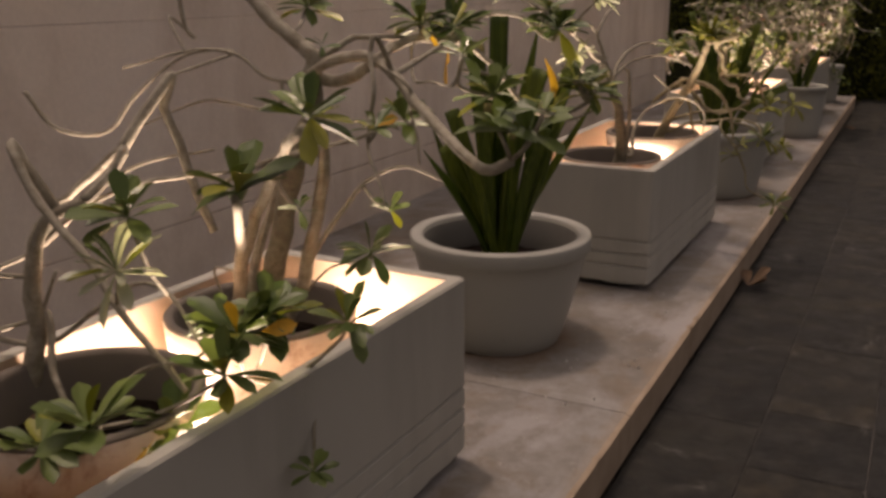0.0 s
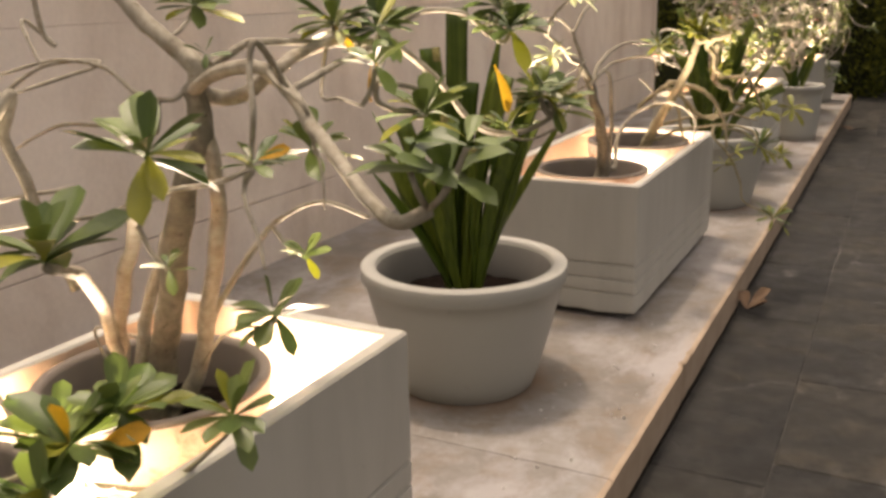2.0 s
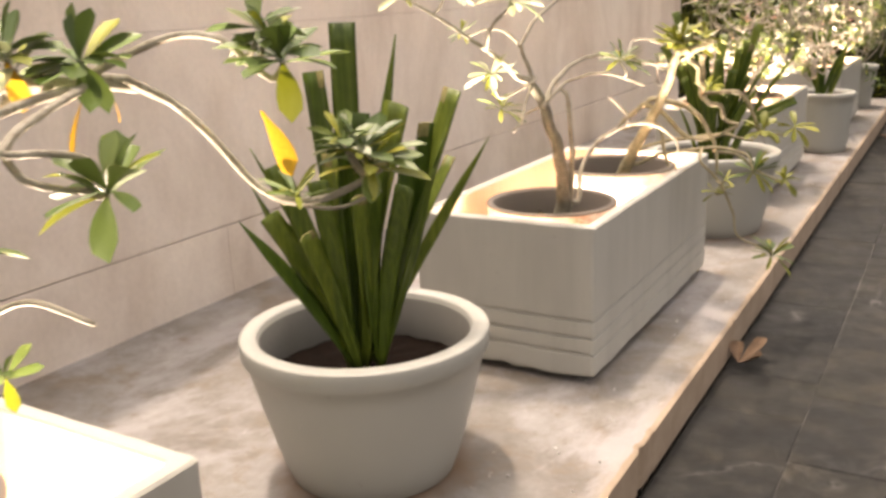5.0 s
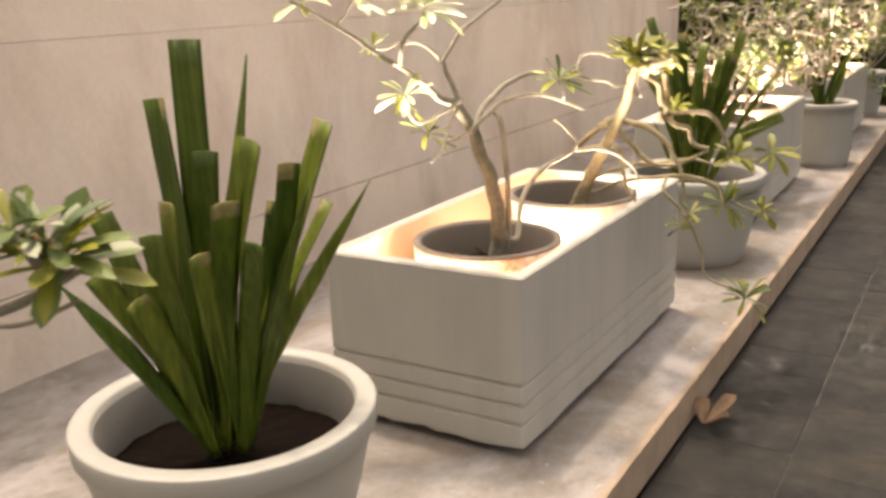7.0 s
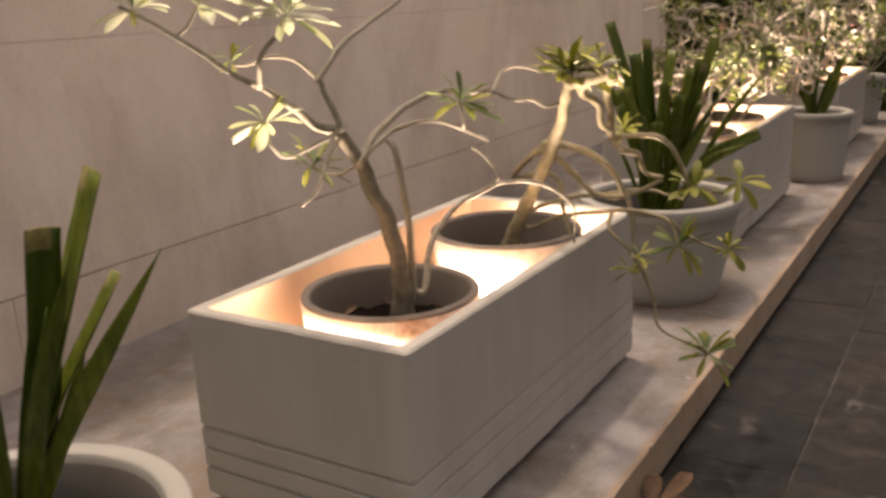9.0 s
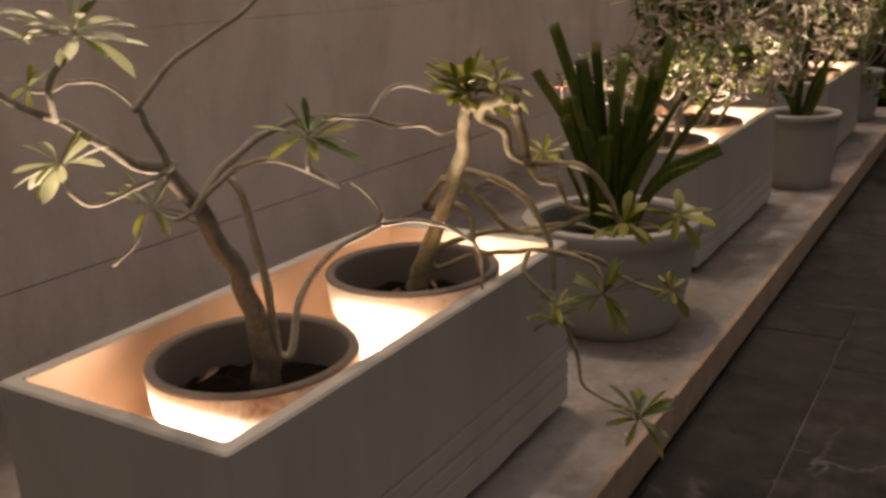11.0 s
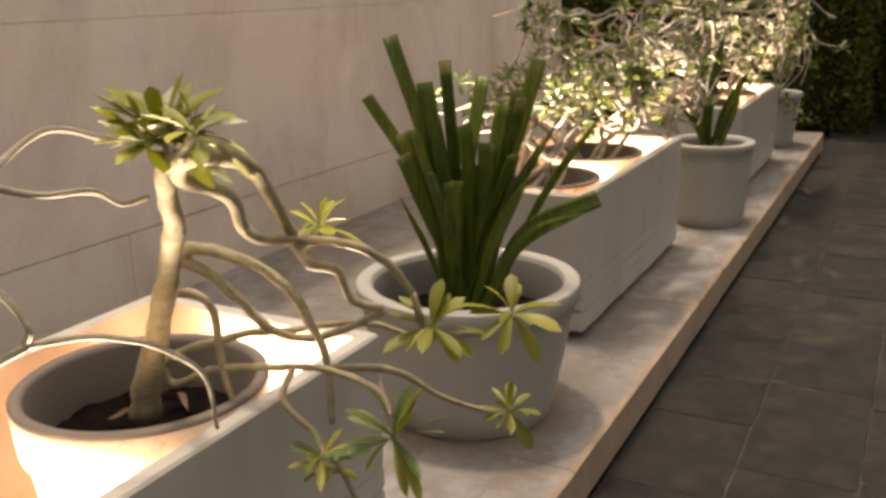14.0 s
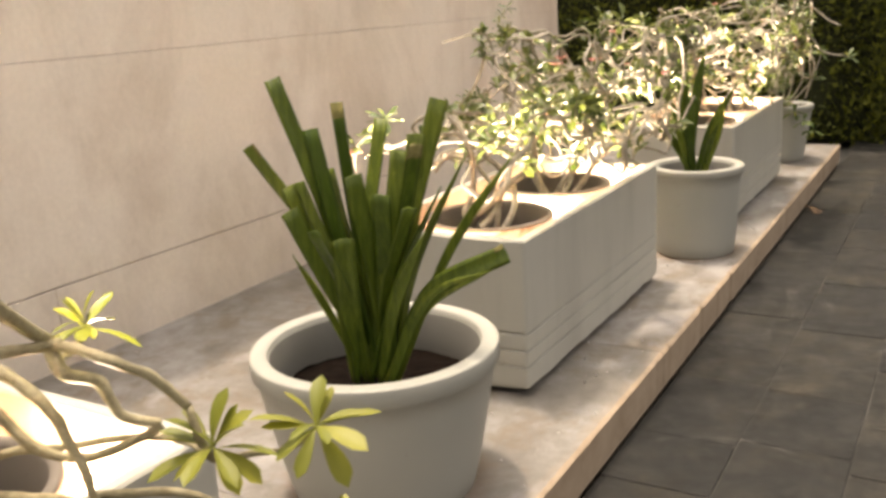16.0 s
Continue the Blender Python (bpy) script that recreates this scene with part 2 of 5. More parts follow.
LEAF = leafy("rose_leaf", (0.065, 0.105, 0.028), (0.15, 0.195, 0.060), 0.42, 0.09, 60)
LEAF_LIGHT = leafy("young_leaf", (0.140, 0.155, 0.016), (0.255, 0.245, 0.028), 0.5, 0.14, 60)
# pale leaf green, whitened further to look lit by the uplights
LEAF_PALE_LIT = leafy("pale_lit_leaf", (0.34, 0.355, 0.27), (0.52, 0.53, 0.44), 0.45, 0.25, 60)
LEAF_YELLOW = leafy("yellow_leaf", (0.52, 0.27, 0.03), (0.62, 0.36, 0.05), 0.45, 0.35, 30)
LEAF_FAR = leafy("tangle_leaf", (0.045, 0.072, 0.014), (0.20, 0.22, 0.075), 0.35, 0.2, 40, None, "Island")
STRAP = leafy("strap_green", (0.066, 0.116, 0.015), (0.205, 0.250, 0.042), 0.36, 0.25, 12, (90, 90, 3))
STRAP_CUT = plain("cut_edge", (0.12, 0.12, 0.03), (0.26, 0.21, 0.075), 60)
HEDGE = leafy("hedge_leaf", (0.030, 0.038, 0.005), (0.150, 0.158, 0.018), 0.8, 0.3, 20, None, "Island")
PETAL = leafy("pink_petal", (0.62, 0.16, 0.20), (0.78, 0.42, 0.42), 0.5, 0.3, 40)

rng = random.Random(7)


# ---- building helpers ----
def link(name, bm, mat, parent=None, smooth=True, loc=(0, 0, 0)):
    me = bpy.data.meshes.new(name)
    bm.to_mesh(me)
    bm.free()
    me.materials.append(mat)
    if smooth:
        me.shade_smooth()
    ob = new(name, me)
    ob.location = loc
    ob.parent = parent
    return ob


def part(name, bm, mat, parent, label="", smooth=True, loc=(0, 0, 0)):
    ob = link(name, bm, mat, parent, smooth, loc)
    return tagged(ob, label) if label else ob


def thing(name, loc, label, category, group="", turn=0.0):
    e = new(name)
    e.empty_display_size = 0.1
    e.matrix_basis = pose(*loc, 0, 0, turn)
    return tagged(e, label, category, group)


def loft(bm, rings, cap_start=True, cap_end=True):
    rows = [[bm.verts.new(p) for p in ring] for ring in rings]
    k = len(rows[0])
    for a, b in zip(rows, rows[1:]):
        for i in range(k):
            j = (i + 1) % k
            bm.faces.new((a[i], a[j], b[j], b[i]))
    if cap_start:
        bm.faces.new(rows[0][::-1])
    if cap_end:
        bm.faces.new(rows[-1])
    return rows


def round_rect(hx, hy, z, r=0.012, seg=3):
    out = []
    for cx, cy, a0 in ((1, 1, 0), (-1, 1, 90), (-1, -1, 180), (1, -1, 270)):
        for s in range(seg + 1):
            a = radians(a0 + 90 * s / seg)
            out.append((cx * (hx - r) + r * math.cos(a), cy * (hy - r) + r * math.sin(a), z))
    return out


def cast_rect(hx, hy, z, wob=0.0, r=0.012, per=16):
    """A rounded rectangle with points along its sides, its level uneven by wob as in rough casting."""
    corner = round_rect(hx, hy, z, r)
    out = []
    for i, p in enumerate(corner):
        q = corner[(i + 1) % len(corner)]
        n = per if i % 4 == 3 else 1
        for k in range(n):
            f = k / n
            x, y = p[0] + (q[0] - p[0]) * f, p[1] + (q[1] - p[1]) * f
            out.append((x, y, z + wob * (noise.noise((x * 17, y * 17, hy * 9)) + 0.7 * noise.noise((x * 45, y * 45, 3.0)))))
    return out


def circle(r, z, k=48, wob=0.0, cx=0.0, cy=0.0):
    return [(cx + (r + wob * noise.noise((3 * math.cos(2 * math.pi * i / k), 3 * math.sin(2 * math.pi * i / k), 9 * z))) * math.cos(2 * math.pi * i / k),
             cy + (r + wob * noise.noise((3 * math.cos(2 * math.pi * i / k) + 5, 3 * math.sin(2 * math.pi * i / k), 9 * z))) * math.sin(2 * math.pi * i / k), z) for i in range(k)]


def block(hx, hy, z0, z1, bevel=0.006, seg=2, r=None):
    bm = bmesh.new()
    loft(bm, [round_rect(hx, hy, z0, bevel, seg), round_rect(hx, hy, z1 - bevel, bevel, seg), round_rect(hx - bevel * 0.6, hy - bevel * 0.6, z1, bevel, seg)])
    return bm


def spline(pts, per=6):
    """A smooth line through the control points."""
    P = [Vector(p) for p in pts]
    P = [2 * P[0] - P[1]] + P + [2 * P[-1] - P[-2]]
    out = []
    for i in range(1, len(P) - 2):
        a, b, c, d = P[i - 1:i + 3]
        for s in range(per):
            t = s / per
            out.append(0.5 * ((2 * b) + (c - a) * t + (2 * a - 5 * b + 4 * c - d) * t * t + (3 * b - a - 3 * c + d) * t ** 3))
    out.append(P[-2])
    return out


def tube(bm, pts, r0, r1, sides=8, rough=0.12, flare=0.0):
    n = len(pts)
    rings, up = [], None
    for i, p in enumerate(pts):
        d = (pts[min(i + 1, n - 1)] - pts[max(i - 1, 0)]).normalized()
        up = (d.orthogonal() if up is None else up - d * up.dot(d)).normalized()
        side = d.cross(up)
        r = (r0 + (r1 - r0) * i / (n - 1)) * (1 + flare * math.exp(-i / 2.6))
        ring = []
        for s in range(sides):
            a = 2 * math.pi * s / sides
            v = up * math.cos(a) + side * math.sin(a)
            ring.append(p + v * r * (1 + rough * noise.noise(p * 45 + v * 0.8)))
        rings.append(ring)
    loft(bm, rings)


# ---- the setting ----
LEDGE_TOP, WALL_X = 0.125, -1.85
bm = bmesh.new()
bmesh.ops.create_grid(bm, x_segments=2, y_segments=2, size=400)
ground = tagged(link("ground", bm, GROUND, loc=(0, 0, -0.06)), "dark level ground out to the horizon", "ground", kind="structure")

pavement = tagged(link("pavement", block(3.6, 9.5, -0.055, -0.0034), JOINT, loc=(3.605, 5.5, 0)), "dark joint bed under the slate paving beside the ledge", "pavement", kind="structure")

# garden wall: courses of large rendered panels with open joints between them
wall = tagged(link("wall_west", block(0.10, 7.70, 0.0, 2.20, 0.004), WALL, loc=(WALL_X - 0.14, 2.80, 0)), "beige rendered garden wall behind the planters", "wall", kind="structure")
COURSES = (0.0, 0.41, 1.165, 1.92, 2.20)
for c, (z0, z1) in enumerate(zip(COURSES, COURSES[1:])):
    y = -4.9 - (0.4 if c == 0 else 0.0)
    step = 1.9 if c == 0 else 15.4
    while y < 10.5:
        y1 = min(y + step, 10.5)
        ya = max(y, -4.9)
        if y1 - ya > 0.05:
            pm = block(0.02, (y1 - ya) / 2 - 0.0012, z0 + (0.0025 if c == 1 else 0.0008), z1 - (0.0025 if c == 0 else 0.0008), 0.0012)
            pnl = link("panel", pm, WALL, wall, False)
            pnl.location = Vector((WALL_X - 0.02, (ya + y1) / 2, 0)) - wall.location
        y = y1

# ledge: a core with slabs on top that show a proud, chipped front edge
ledge = tagged(link("ledge", block(0.91, 8.0, -0.05, 0.078, 0.004), LEDGE, loc=(-0.935, 3.30, 0)), "low stained travertine ledge that carries the planters", "ledge", kind="structure")


def slab_mesh(length, seed):
    """A slab as deep as the ledge, its front edge worn and chipped."""
    bm = bmesh.new()
    k = 90
    rows = []
    for i in range(k + 1):
        y = (i / k - 0.5) * length
        chip = 0.0016 * noise.noise((seed * 3.1, y * 9, 0)) + 0.030 * max(0, noise.noise((seed, y * 22, 4)) - 0.30)
        low = 0.003 * noise.noise((seed, y * 14, 8))
        x = 0.0 - abs(chip)
        rows.append([bm.verts.new(v) for v in ((-1.85, y, -0.045), (-1.85, y, 0), (x - 0.012 + low, y, 0), (x, y, -0.007 + low), (x - 0.002, y, -0.127), (-0.03, y, -0.127), (-0.03, y, -0.045))])
    for a, b in zip(rows, rows[1:]):
        for i in range(7):
            j = (i + 1) % 7
            bm.faces.new((a[i], b[i], b[j], a[j]))
    bm.faces.new(rows[0])
    bm.faces.new(rows[-1][::-1])
    bmesh.ops.recalc_face_normals(bm, faces=bm.faces)
    return bm


FRONT = plain("sandstone_front", (0.29, 0.215, 0.148), (0.43, 0.335, 0.245), 6, 0.75, 0.35, 0.006)
y, i = -4.0, 0
for length in (1.45, 1.30, 1.50, 1.25, 1.42, 1.36, 1.40, 1.28, 1.45, 1.40, 1.36):
    y1 = min(y + length, 11.25)
    if y1 - y > 0.1:
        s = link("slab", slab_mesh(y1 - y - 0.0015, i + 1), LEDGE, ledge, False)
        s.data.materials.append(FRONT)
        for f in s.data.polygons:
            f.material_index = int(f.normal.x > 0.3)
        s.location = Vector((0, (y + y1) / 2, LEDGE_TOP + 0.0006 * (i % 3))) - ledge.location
    y, i = y1, i + 1


# ---- planters ----
def box_planter(y0, y1, x0, x1, turn=0.0):
    hx, hy, h = (x1 - x0) / 2, (y1 - y0) / 2, 0.481
    e = thing("box_planter", ((x0 + x1) / 2, (y0 + y1) / 2, LEDGE_TOP), "long off-white painted concrete planter box with grooves, lit inside", "planter", "planter boxes on the ledge", turn)
    g = 0.007
    rings = [cast_rect(hx - 0.012, hy - 0.012, 0.026, 0.004), cast_rect(hx - 0.003, hy - 0.003, 0.026, 0.008), cast_rect(hx, hy, 0.034, 0.007)]
    for z in (0.097, 0.147, 0.200):
        rings += [cast_rect(hx, hy, z - 0.006, 0.0015), cast_rect(hx - g, hy - g, z - 0.003), cast_rect(hx - g, hy - g, z + 0.003), cast_rect(hx, hy, z + 0.006, 0.0015)]
    rings += [cast_rect(hx, hy, h - 0.005, 0.0012), cast_rect(hx - 0.005, hy - 0.005, h, 0.0012), cast_rect(hx - 0.030, hy - 0.030, h, 0.0012), cast_rect(hx - 0.034, hy - 0.034, h - 0.005)]
    bm = bmesh.new()
    loft(bm, rings, True, False)
    part("box_shell", bm, BOX_PAINT, e, smooth=False)
    bm = bmesh.new()
    loft(bm, [round_rect(hx - 0.034, hy - 0.034, h - 0.005), round_rect(hx - 0.042, hy - 0.042, 0.062)], False, True)
    part("lining", bm, LINING, e, "sandy-orange inner face", smooth=False)
    for sy in (-1, 1):
        part("foot", block(hx - 0.05, 0.05, 0.0, 0.030, 0.003), BOX_PAINT, e, loc=(0, sy * (hy - 0.16), 0))
    return e


BOX_SPANS = [(1.262, 2.504, -0.895, -0.312, -1.0), (3.960, 5.215, -0.826, -0.238, 0.0), (6.470, 7.718, -0.842, -0.257, 0.0), (8.72, 9.97, -0.77, -0.185, 0.0)]
for span in BOX_SPANS:
    box_planter(*span)


def lathe(profile, k=56, wob=0.0):
    bm = bmesh.new()
    loft(bm, [circle(r, z, k, wob) for r, z in profile])
    return bm


def soil_mesh(r, z, rough=0.012, seed=0):
    bm = bmesh.new()
    rings = [circle(r * f, z, 40) for f in (1.0, 0.85, 0.68, 0.5, 0.32, 0.15, 0.05)]
    rings = [[(x, y, zz + rough * (noise.noise((x * 26 + seed, y * 26, 1)) + 0.6 * noise.noise((x * 70, y * 70 + seed, 2))) + 0.10 * (r - math.hypot(x, y)) * 0.25) for x, y, zz in ring] for ring in rings]
    loft(bm, rings, False, True)
    return bm


def round_pot(x, y, r, h, base, label, group, mat, lip=0.050, wall_t=0.031, soil=0.118):
    e = thing("plant_pot", (x, y, LEDGE_TOP), label, "plant pot", group)
    shoulder = r - 0.010
    prof = [(base - 0.008, 0.0), (base, 0.006)]
    for i in range(1, 7):
        f = i / 7
        prof.append((base + (shoulder - base) * f ** 0.85, 0.006 + (h - lip - 0.006) * f))
    prof += [(shoulder, h - lip), (r - 0.004, h - lip + 0.002), (r, h - lip + 0.006), (r + 0.001, h - 0.004), (r - 0.001, h - 0.001), (r - 0.005, h), (r - wall_t - 0.006, h), (r - wall_t - 0.010, h - 0.004),
             (r - wall_t - 0.014, h - 0.02)]
    bm = bmesh.new()
    loft(bm, [circle(a, z, 64) for a, z in prof], True, False)
    part("pot_wall", bm, mat, e)
    bm = bmesh.new()
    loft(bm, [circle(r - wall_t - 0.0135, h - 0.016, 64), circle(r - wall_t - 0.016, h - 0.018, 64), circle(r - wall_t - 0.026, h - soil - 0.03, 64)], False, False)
    part("inner_wall", bm, POT_SHADED, e, "grey streaked inside of the pot, darkened for its shade")
    part("soil", soil_mesh(r - wall_t - 0.012, h - soil, 0.012, x * 9), SOIL, e, "dark moist potting soil")
    return e


round_pot(-0.574, 3.310, 0.298, 0.367, 0.203, "round grey-white plastic pot with strap leaves, on the ledge", "round pots on the ledge", POT_PAINT)
round_pot(-0.388, 5.90, 0.298, 0.372, 0.224, "round grey-white plastic pot between two planter boxes", "round pots on the ledge", POT_PAINT)
round_pot(-0.235, 8.20, 0.205, 0.392, 0.172, "slim grey-white plastic pot beside a planter box", "round pots on the ledge", POT_PAINT, 0.035)
round_pot(-0.30, 10.55, 0.20, 0.365, 0.15, "slim grey-white pot at the end of the ledge", "round pots on the ledge", POT_PAINT, 0.035)


def clay_pot(x, y, r=0.213, top=0.588, soil=0.100):
    z0 = 0.196
    e = thing("clay_pot", (x, y, z0), "whitewashed terracotta pot standing inside a planter box", "plant pot", "clay pots in the boxes")
    h = top - z0
    prof = [(r * 0.72, 0.0), (r * 0.80, h * 0.4), (r * 0.90, h * 0.76), (r * 0.91, h * 0.77), (r * 0.965, h * 0.785), (r, h * 0.975), (r - 0.003, h * 0.985), (r - 0.010, h * 0.985), (r - 0.030, h * 0.5)]
    body = part("pot_wall", lathe(prof, 56), CLAY_POT, e)
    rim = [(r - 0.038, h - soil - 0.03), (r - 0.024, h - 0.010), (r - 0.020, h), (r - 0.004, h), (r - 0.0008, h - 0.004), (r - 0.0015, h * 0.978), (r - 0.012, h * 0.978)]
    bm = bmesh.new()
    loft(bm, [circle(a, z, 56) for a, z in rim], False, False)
    part("rim", bm, POT_INSIDE, body, "grey-brown rim and inside")
    part("soil", soil_mesh(r - 0.028, h - soil, 0.014, y * 5), SOIL, e, "dark crumbly soil")
    return e


CLAY = [(-0.645, 1.66), (-0.642, 2.155), (-0.52, 4.318), (-0.485, 4.845), (-0.545, 6.82), (-0.545, 7.36), (-0.47, 9.07), (-0.47, 9.6)]
for x, y in CLAY:
    clay_pot(x, y, top=0.615 if 4.5 < y < 5 else 0.588)


# uplights on the floor of each box: before, between and behind its two pots
def uplight(x, y, aim, cone=84, watts=UPLIGHT_WATTS):
    e = thing("uplight", (x, y, 0.196), "small dark garden uplight on the planter floor", "lamp", "uplights in the boxes")
    can = part("housing", lathe([(0.022, 0), (0.026, 0.004), (0.026, 0.03), (0.022, 0.032), (0.020, 0.026)], 20), LAMP_METAL, e)
    part("collar", lathe([(0.0262, 0.022), (0.029, 0.024), (0.029, 0.029), (0.0262, 0.031)], 20), LAMP_METAL, can)
    lamp = new("lamp", bpy.data.lights.new("lamp", "SPOT"))
    lamp.data.energy, lamp.data.color, lamp.data.shadow_soft_size = watts, UPLIGHT_COLOUR, 0.02
    lamp.data.spot_size, lamp.data.spot_blend = radians(cone), 0.95
    lamp.parent, lamp.matrix_basis = e, look((0, 0, 0.045), aim)
    return e


for k, (y0, y1, x0, x1, _) in enumerate(BOX_SPANS):
    first = (0.56, 0.13, (0.02, -0.20, 0.6)) if k == 0 else (0.075, 0.27, (0.02, 0.04, 0.6))
    for f, side, aim in (first, (0.52, 0.46, (-0.06, -0.22, 0.60)) if k == 0 else (0.49, 0.34, (0.04, -0.10, 0.6)), (0.91, 0.27, (0.16, -0.03, 0.6))):
        uplight(x0 + side, y0 + f * (y1 - y0), aim, 58 if k == 0 and side > 0.4 else 84, UPLIGHT_WATTS * (1.5 if k > 1 else 1.0))


# ---- plants ----
def blade(length, width, fold=0.25, droop=0.25, base=0.12, seg=7, blunt=0.75, thick=0.0):
    """A spoon-shaped leaf along +y with a folded midrib."""
    bm = bmesh.new()
    rows = []
    for i in range(seg + 1):
        t = i / seg
        w = width * (base + (1 - base) * math.sin(min(1, t / blunt) * math.pi / 2) ** 1.5) * (1 if t < blunt else math.sqrt(max(0.0, 1 - ((t - blunt) / (1 - blunt)) ** 2)) * 0.98 + 0.02)
        y, z = t * length, -droop * length * t * t
        rows.append([bm.verts.new((-w / 2, y, z + fold * w / 2)), bm.verts.new((-w / 4, y, z + fold * w * 0.2)), bm.verts.new((0, y, z)), bm.verts.new((w / 4, y, z + fold * w * 0.2)), bm.verts.new((w / 2, y, z + fold * w / 2))])
    for a, b in zip(rows, rows[1:]):
        for i in range(4):
            bm.faces.new((a[i], a[i + 1], b[i + 1], b[i]))
    return bm


def mesh_of(name, bm, mat):
    me = bpy.data.meshes.new(name)
    bm.to_mesh(me)
    bm.free()
    me.materials.append(mat)
    me.shade_smooth()
    return me


LEAVES = [mesh_of("leaf", blade(1, w, f, d), LEAF) for w, f, d in ((0.40, 0.25, 0.10), (0.44, 0.3, 0.25), (0.37, 0.2, 0.4), (0.42, 0.35, -0.05))]
LIGHT_LEAVES = [mesh_of("leaf", blade(1, w, f, d), LEAF_LIGHT) for w, f, d in ((0.32, 0.3, 0.10), (0.28, 0.3, 0.25), (0.35, 0.2, 0.35))]
NARROW = [mesh_of("leaf", blade(1, w, f, d), m) for w, f, d, m in ((0.20, 0.35, 0.12, LEAF), (0.23, 0.3, 0.30, LEAF), (0.18, 0.3, 0.45, LEAF_LIGHT), (0.22, 0.35, 0.05, LEAF_LIGHT), (0.20, 0.3, 0.2, LEAF))]
PALE_LIT = [mesh_of("leaf", blade(1, w, f, d), LEAF_PALE_LIT) for w, f, d in ((0.26, 0.3, 0.10), (0.24, 0.3, 0.28), (0.28, 0.25, 0.4))]
YELLOW = mesh_of("leaf", blade(1, 0.36, 0.2, 0.15), LEAF_YELLOW)


TIP = {}                                            # the twig that the next whorl sits on


def limb(plant, r0, r1, pts, name="branch"):
    base = plant.location
    thick = 1.22 if plant == rose_d else 1.0           # this bush is the stoutest, with knotted stems
    bm = bmesh.new()
    line = spline([Vector(p) - base for p in pts], 7)
    line = [p + 0.35 * r0 * Vector((noise.noise(p * 16), noise.noise(p * 16 + Vector((7, 0, 0))), noise.noise(p * 16 + Vector((0, 7, 0))))) for p in line]
    tube(bm, line, r0 * thick, r1 * thick, 12 if r0 > 0.012 else 8, 0.30 if thick > 1 else 0.16, 0.0 if name != "trunk" else 0.5)
    wood = TRUNK if r0 > 0.0195 and plant != rose_d else (GREENWOOD if plant.name.startswith("desert_rose_bush") else (PALE_BARK if plant.location.y > 6 else BARK))
    ob = part(name, bm, wood, plant)
    TIP[plant.name] = ob if name == "twig" else plant
    return ob


def put_leaf(plant, me, p, direction, size, roll):
    d = direction.normalized()
    q = d.to_track_quat("Y", "Z").to_matrix().to_4x4()
    ob = new("leaf", me)
    ob.parent = plant
    ob.matrix_basis = Matrix.Translation(p) @ q @ pose(0, 0, 0, 0, roll, 0) @ Matrix.Scale(size, 4)
    return ob


def rosette(plant, at, axis, size, n, kind="green"):
    """A whorl of leaves at the end of a twig."""
    base = Vector(at) - plant.location
    a = (Vector(axis) + 0.35 * Vector((rng.uniform(-1, 1), rng.uniform(-1, 1), 0))).normalized()
    u = a.orthogonal().normalized()
    v = a.cross(u)
    for i in range(n):
        ang = i * 2.39996 + rng.uniform(-0.3, 0.3)
        lift = math.radians(rng.uniform(-18, 35) + 40 * (i / n))
        d = (u * math.cos(ang) + v * math.sin(ang)) * math.cos(lift) + a * math.sin(lift)
        s = size * rng.uniform(0.78, 1.12) * (1 - 0.3 * (i / n))
        if kind == "green":
            me = LEAVES[i % 4] if rng.random() < 0.88 else LIGHT_LEAVES[i % 3]
        # whorls over the lamps mix in leaves with lamplight in their colour
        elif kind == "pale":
            me = PALE_LIT[i % 3] if rng.random() < 0.72 else NARROW[i % 5]
        elif kind == "narrow":
            me = NARROW[i % 5]
        else:
            me = LIGHT_LEAVES[i % 3] if i % 3 else NARROW[2 + i % 2]
        if kind == "green" and rng.random() < 0.018:
            me = YELLOW
        put_leaf(TIP.get(plant.name, plant), me, base + a * 0.012 * (i / n), d, s, rng.uniform(-25, 25))
    TIP[plant.name] = plant


def yellow_leaf(plant, p, q):
    p, q = Vector(p) - plant.location, Vector(q) - plant.location
    put_leaf(plant, YELLOW, p, q - p, (q - p).length, 60)


ROSE_GROUP = "desert roses in the boxes"
rose_a = thing("desert_rose", (-0.70, 1.74, 0.50), "tangled grey desert rose with spoon-shaped green leaves in a clay pot", "shrub", ROSE_GROUP)
rose_b = thing("desert_rose", (-0.665, 2.20, 0.50), "many-stemmed desert rose arching out over the round pot", "shrub", ROSE_GROUP)
rose_c = thing("desert_rose", (-0.525, 4.315, 0.50), "sparse desert rose with long bare branches in a clay pot", "shrub", ROSE_GROUP)
rose_d = thing("desert_rose_bush", (-0.50, 4.83, 0.50), "pale green desert rose trailing down over the ledge", "shrub", ROSE_GROUP)
# rose_b
limb(rose_b, 0.027, 0.017, [(-0.668, 2.173, 0.495), (-0.634, 2.177, 0.608), (-0.560, 2.157, 0.826), (-0.504, 2.150, 0.969), (-0.471, 2.150, 1.044), (-0.472, 2.148, 1.107)], 'trunk')
limb(rose_b, 0.017, 0.012, [(-0.477, 2.152, 1.102), (-0.458, 2.149, 1.141), (-0.495, 2.144, 1.168), (-0.553, 2.136, 1.211), (-0.601, 2.133, 1.262), (-0.654, 2.130, 1.324)], 'branch')
limb(rose_b, 0.017, 0.0085, [(-0.664, 2.173, 0.504), (-0.703, 2.154, 0.513), (-0.619, 2.068, 0.695), (-0.506, 1.998, 0.849), (-0.412, 1.939, 0.959), (-0.248, 1.807, 1.062)], 'branch')
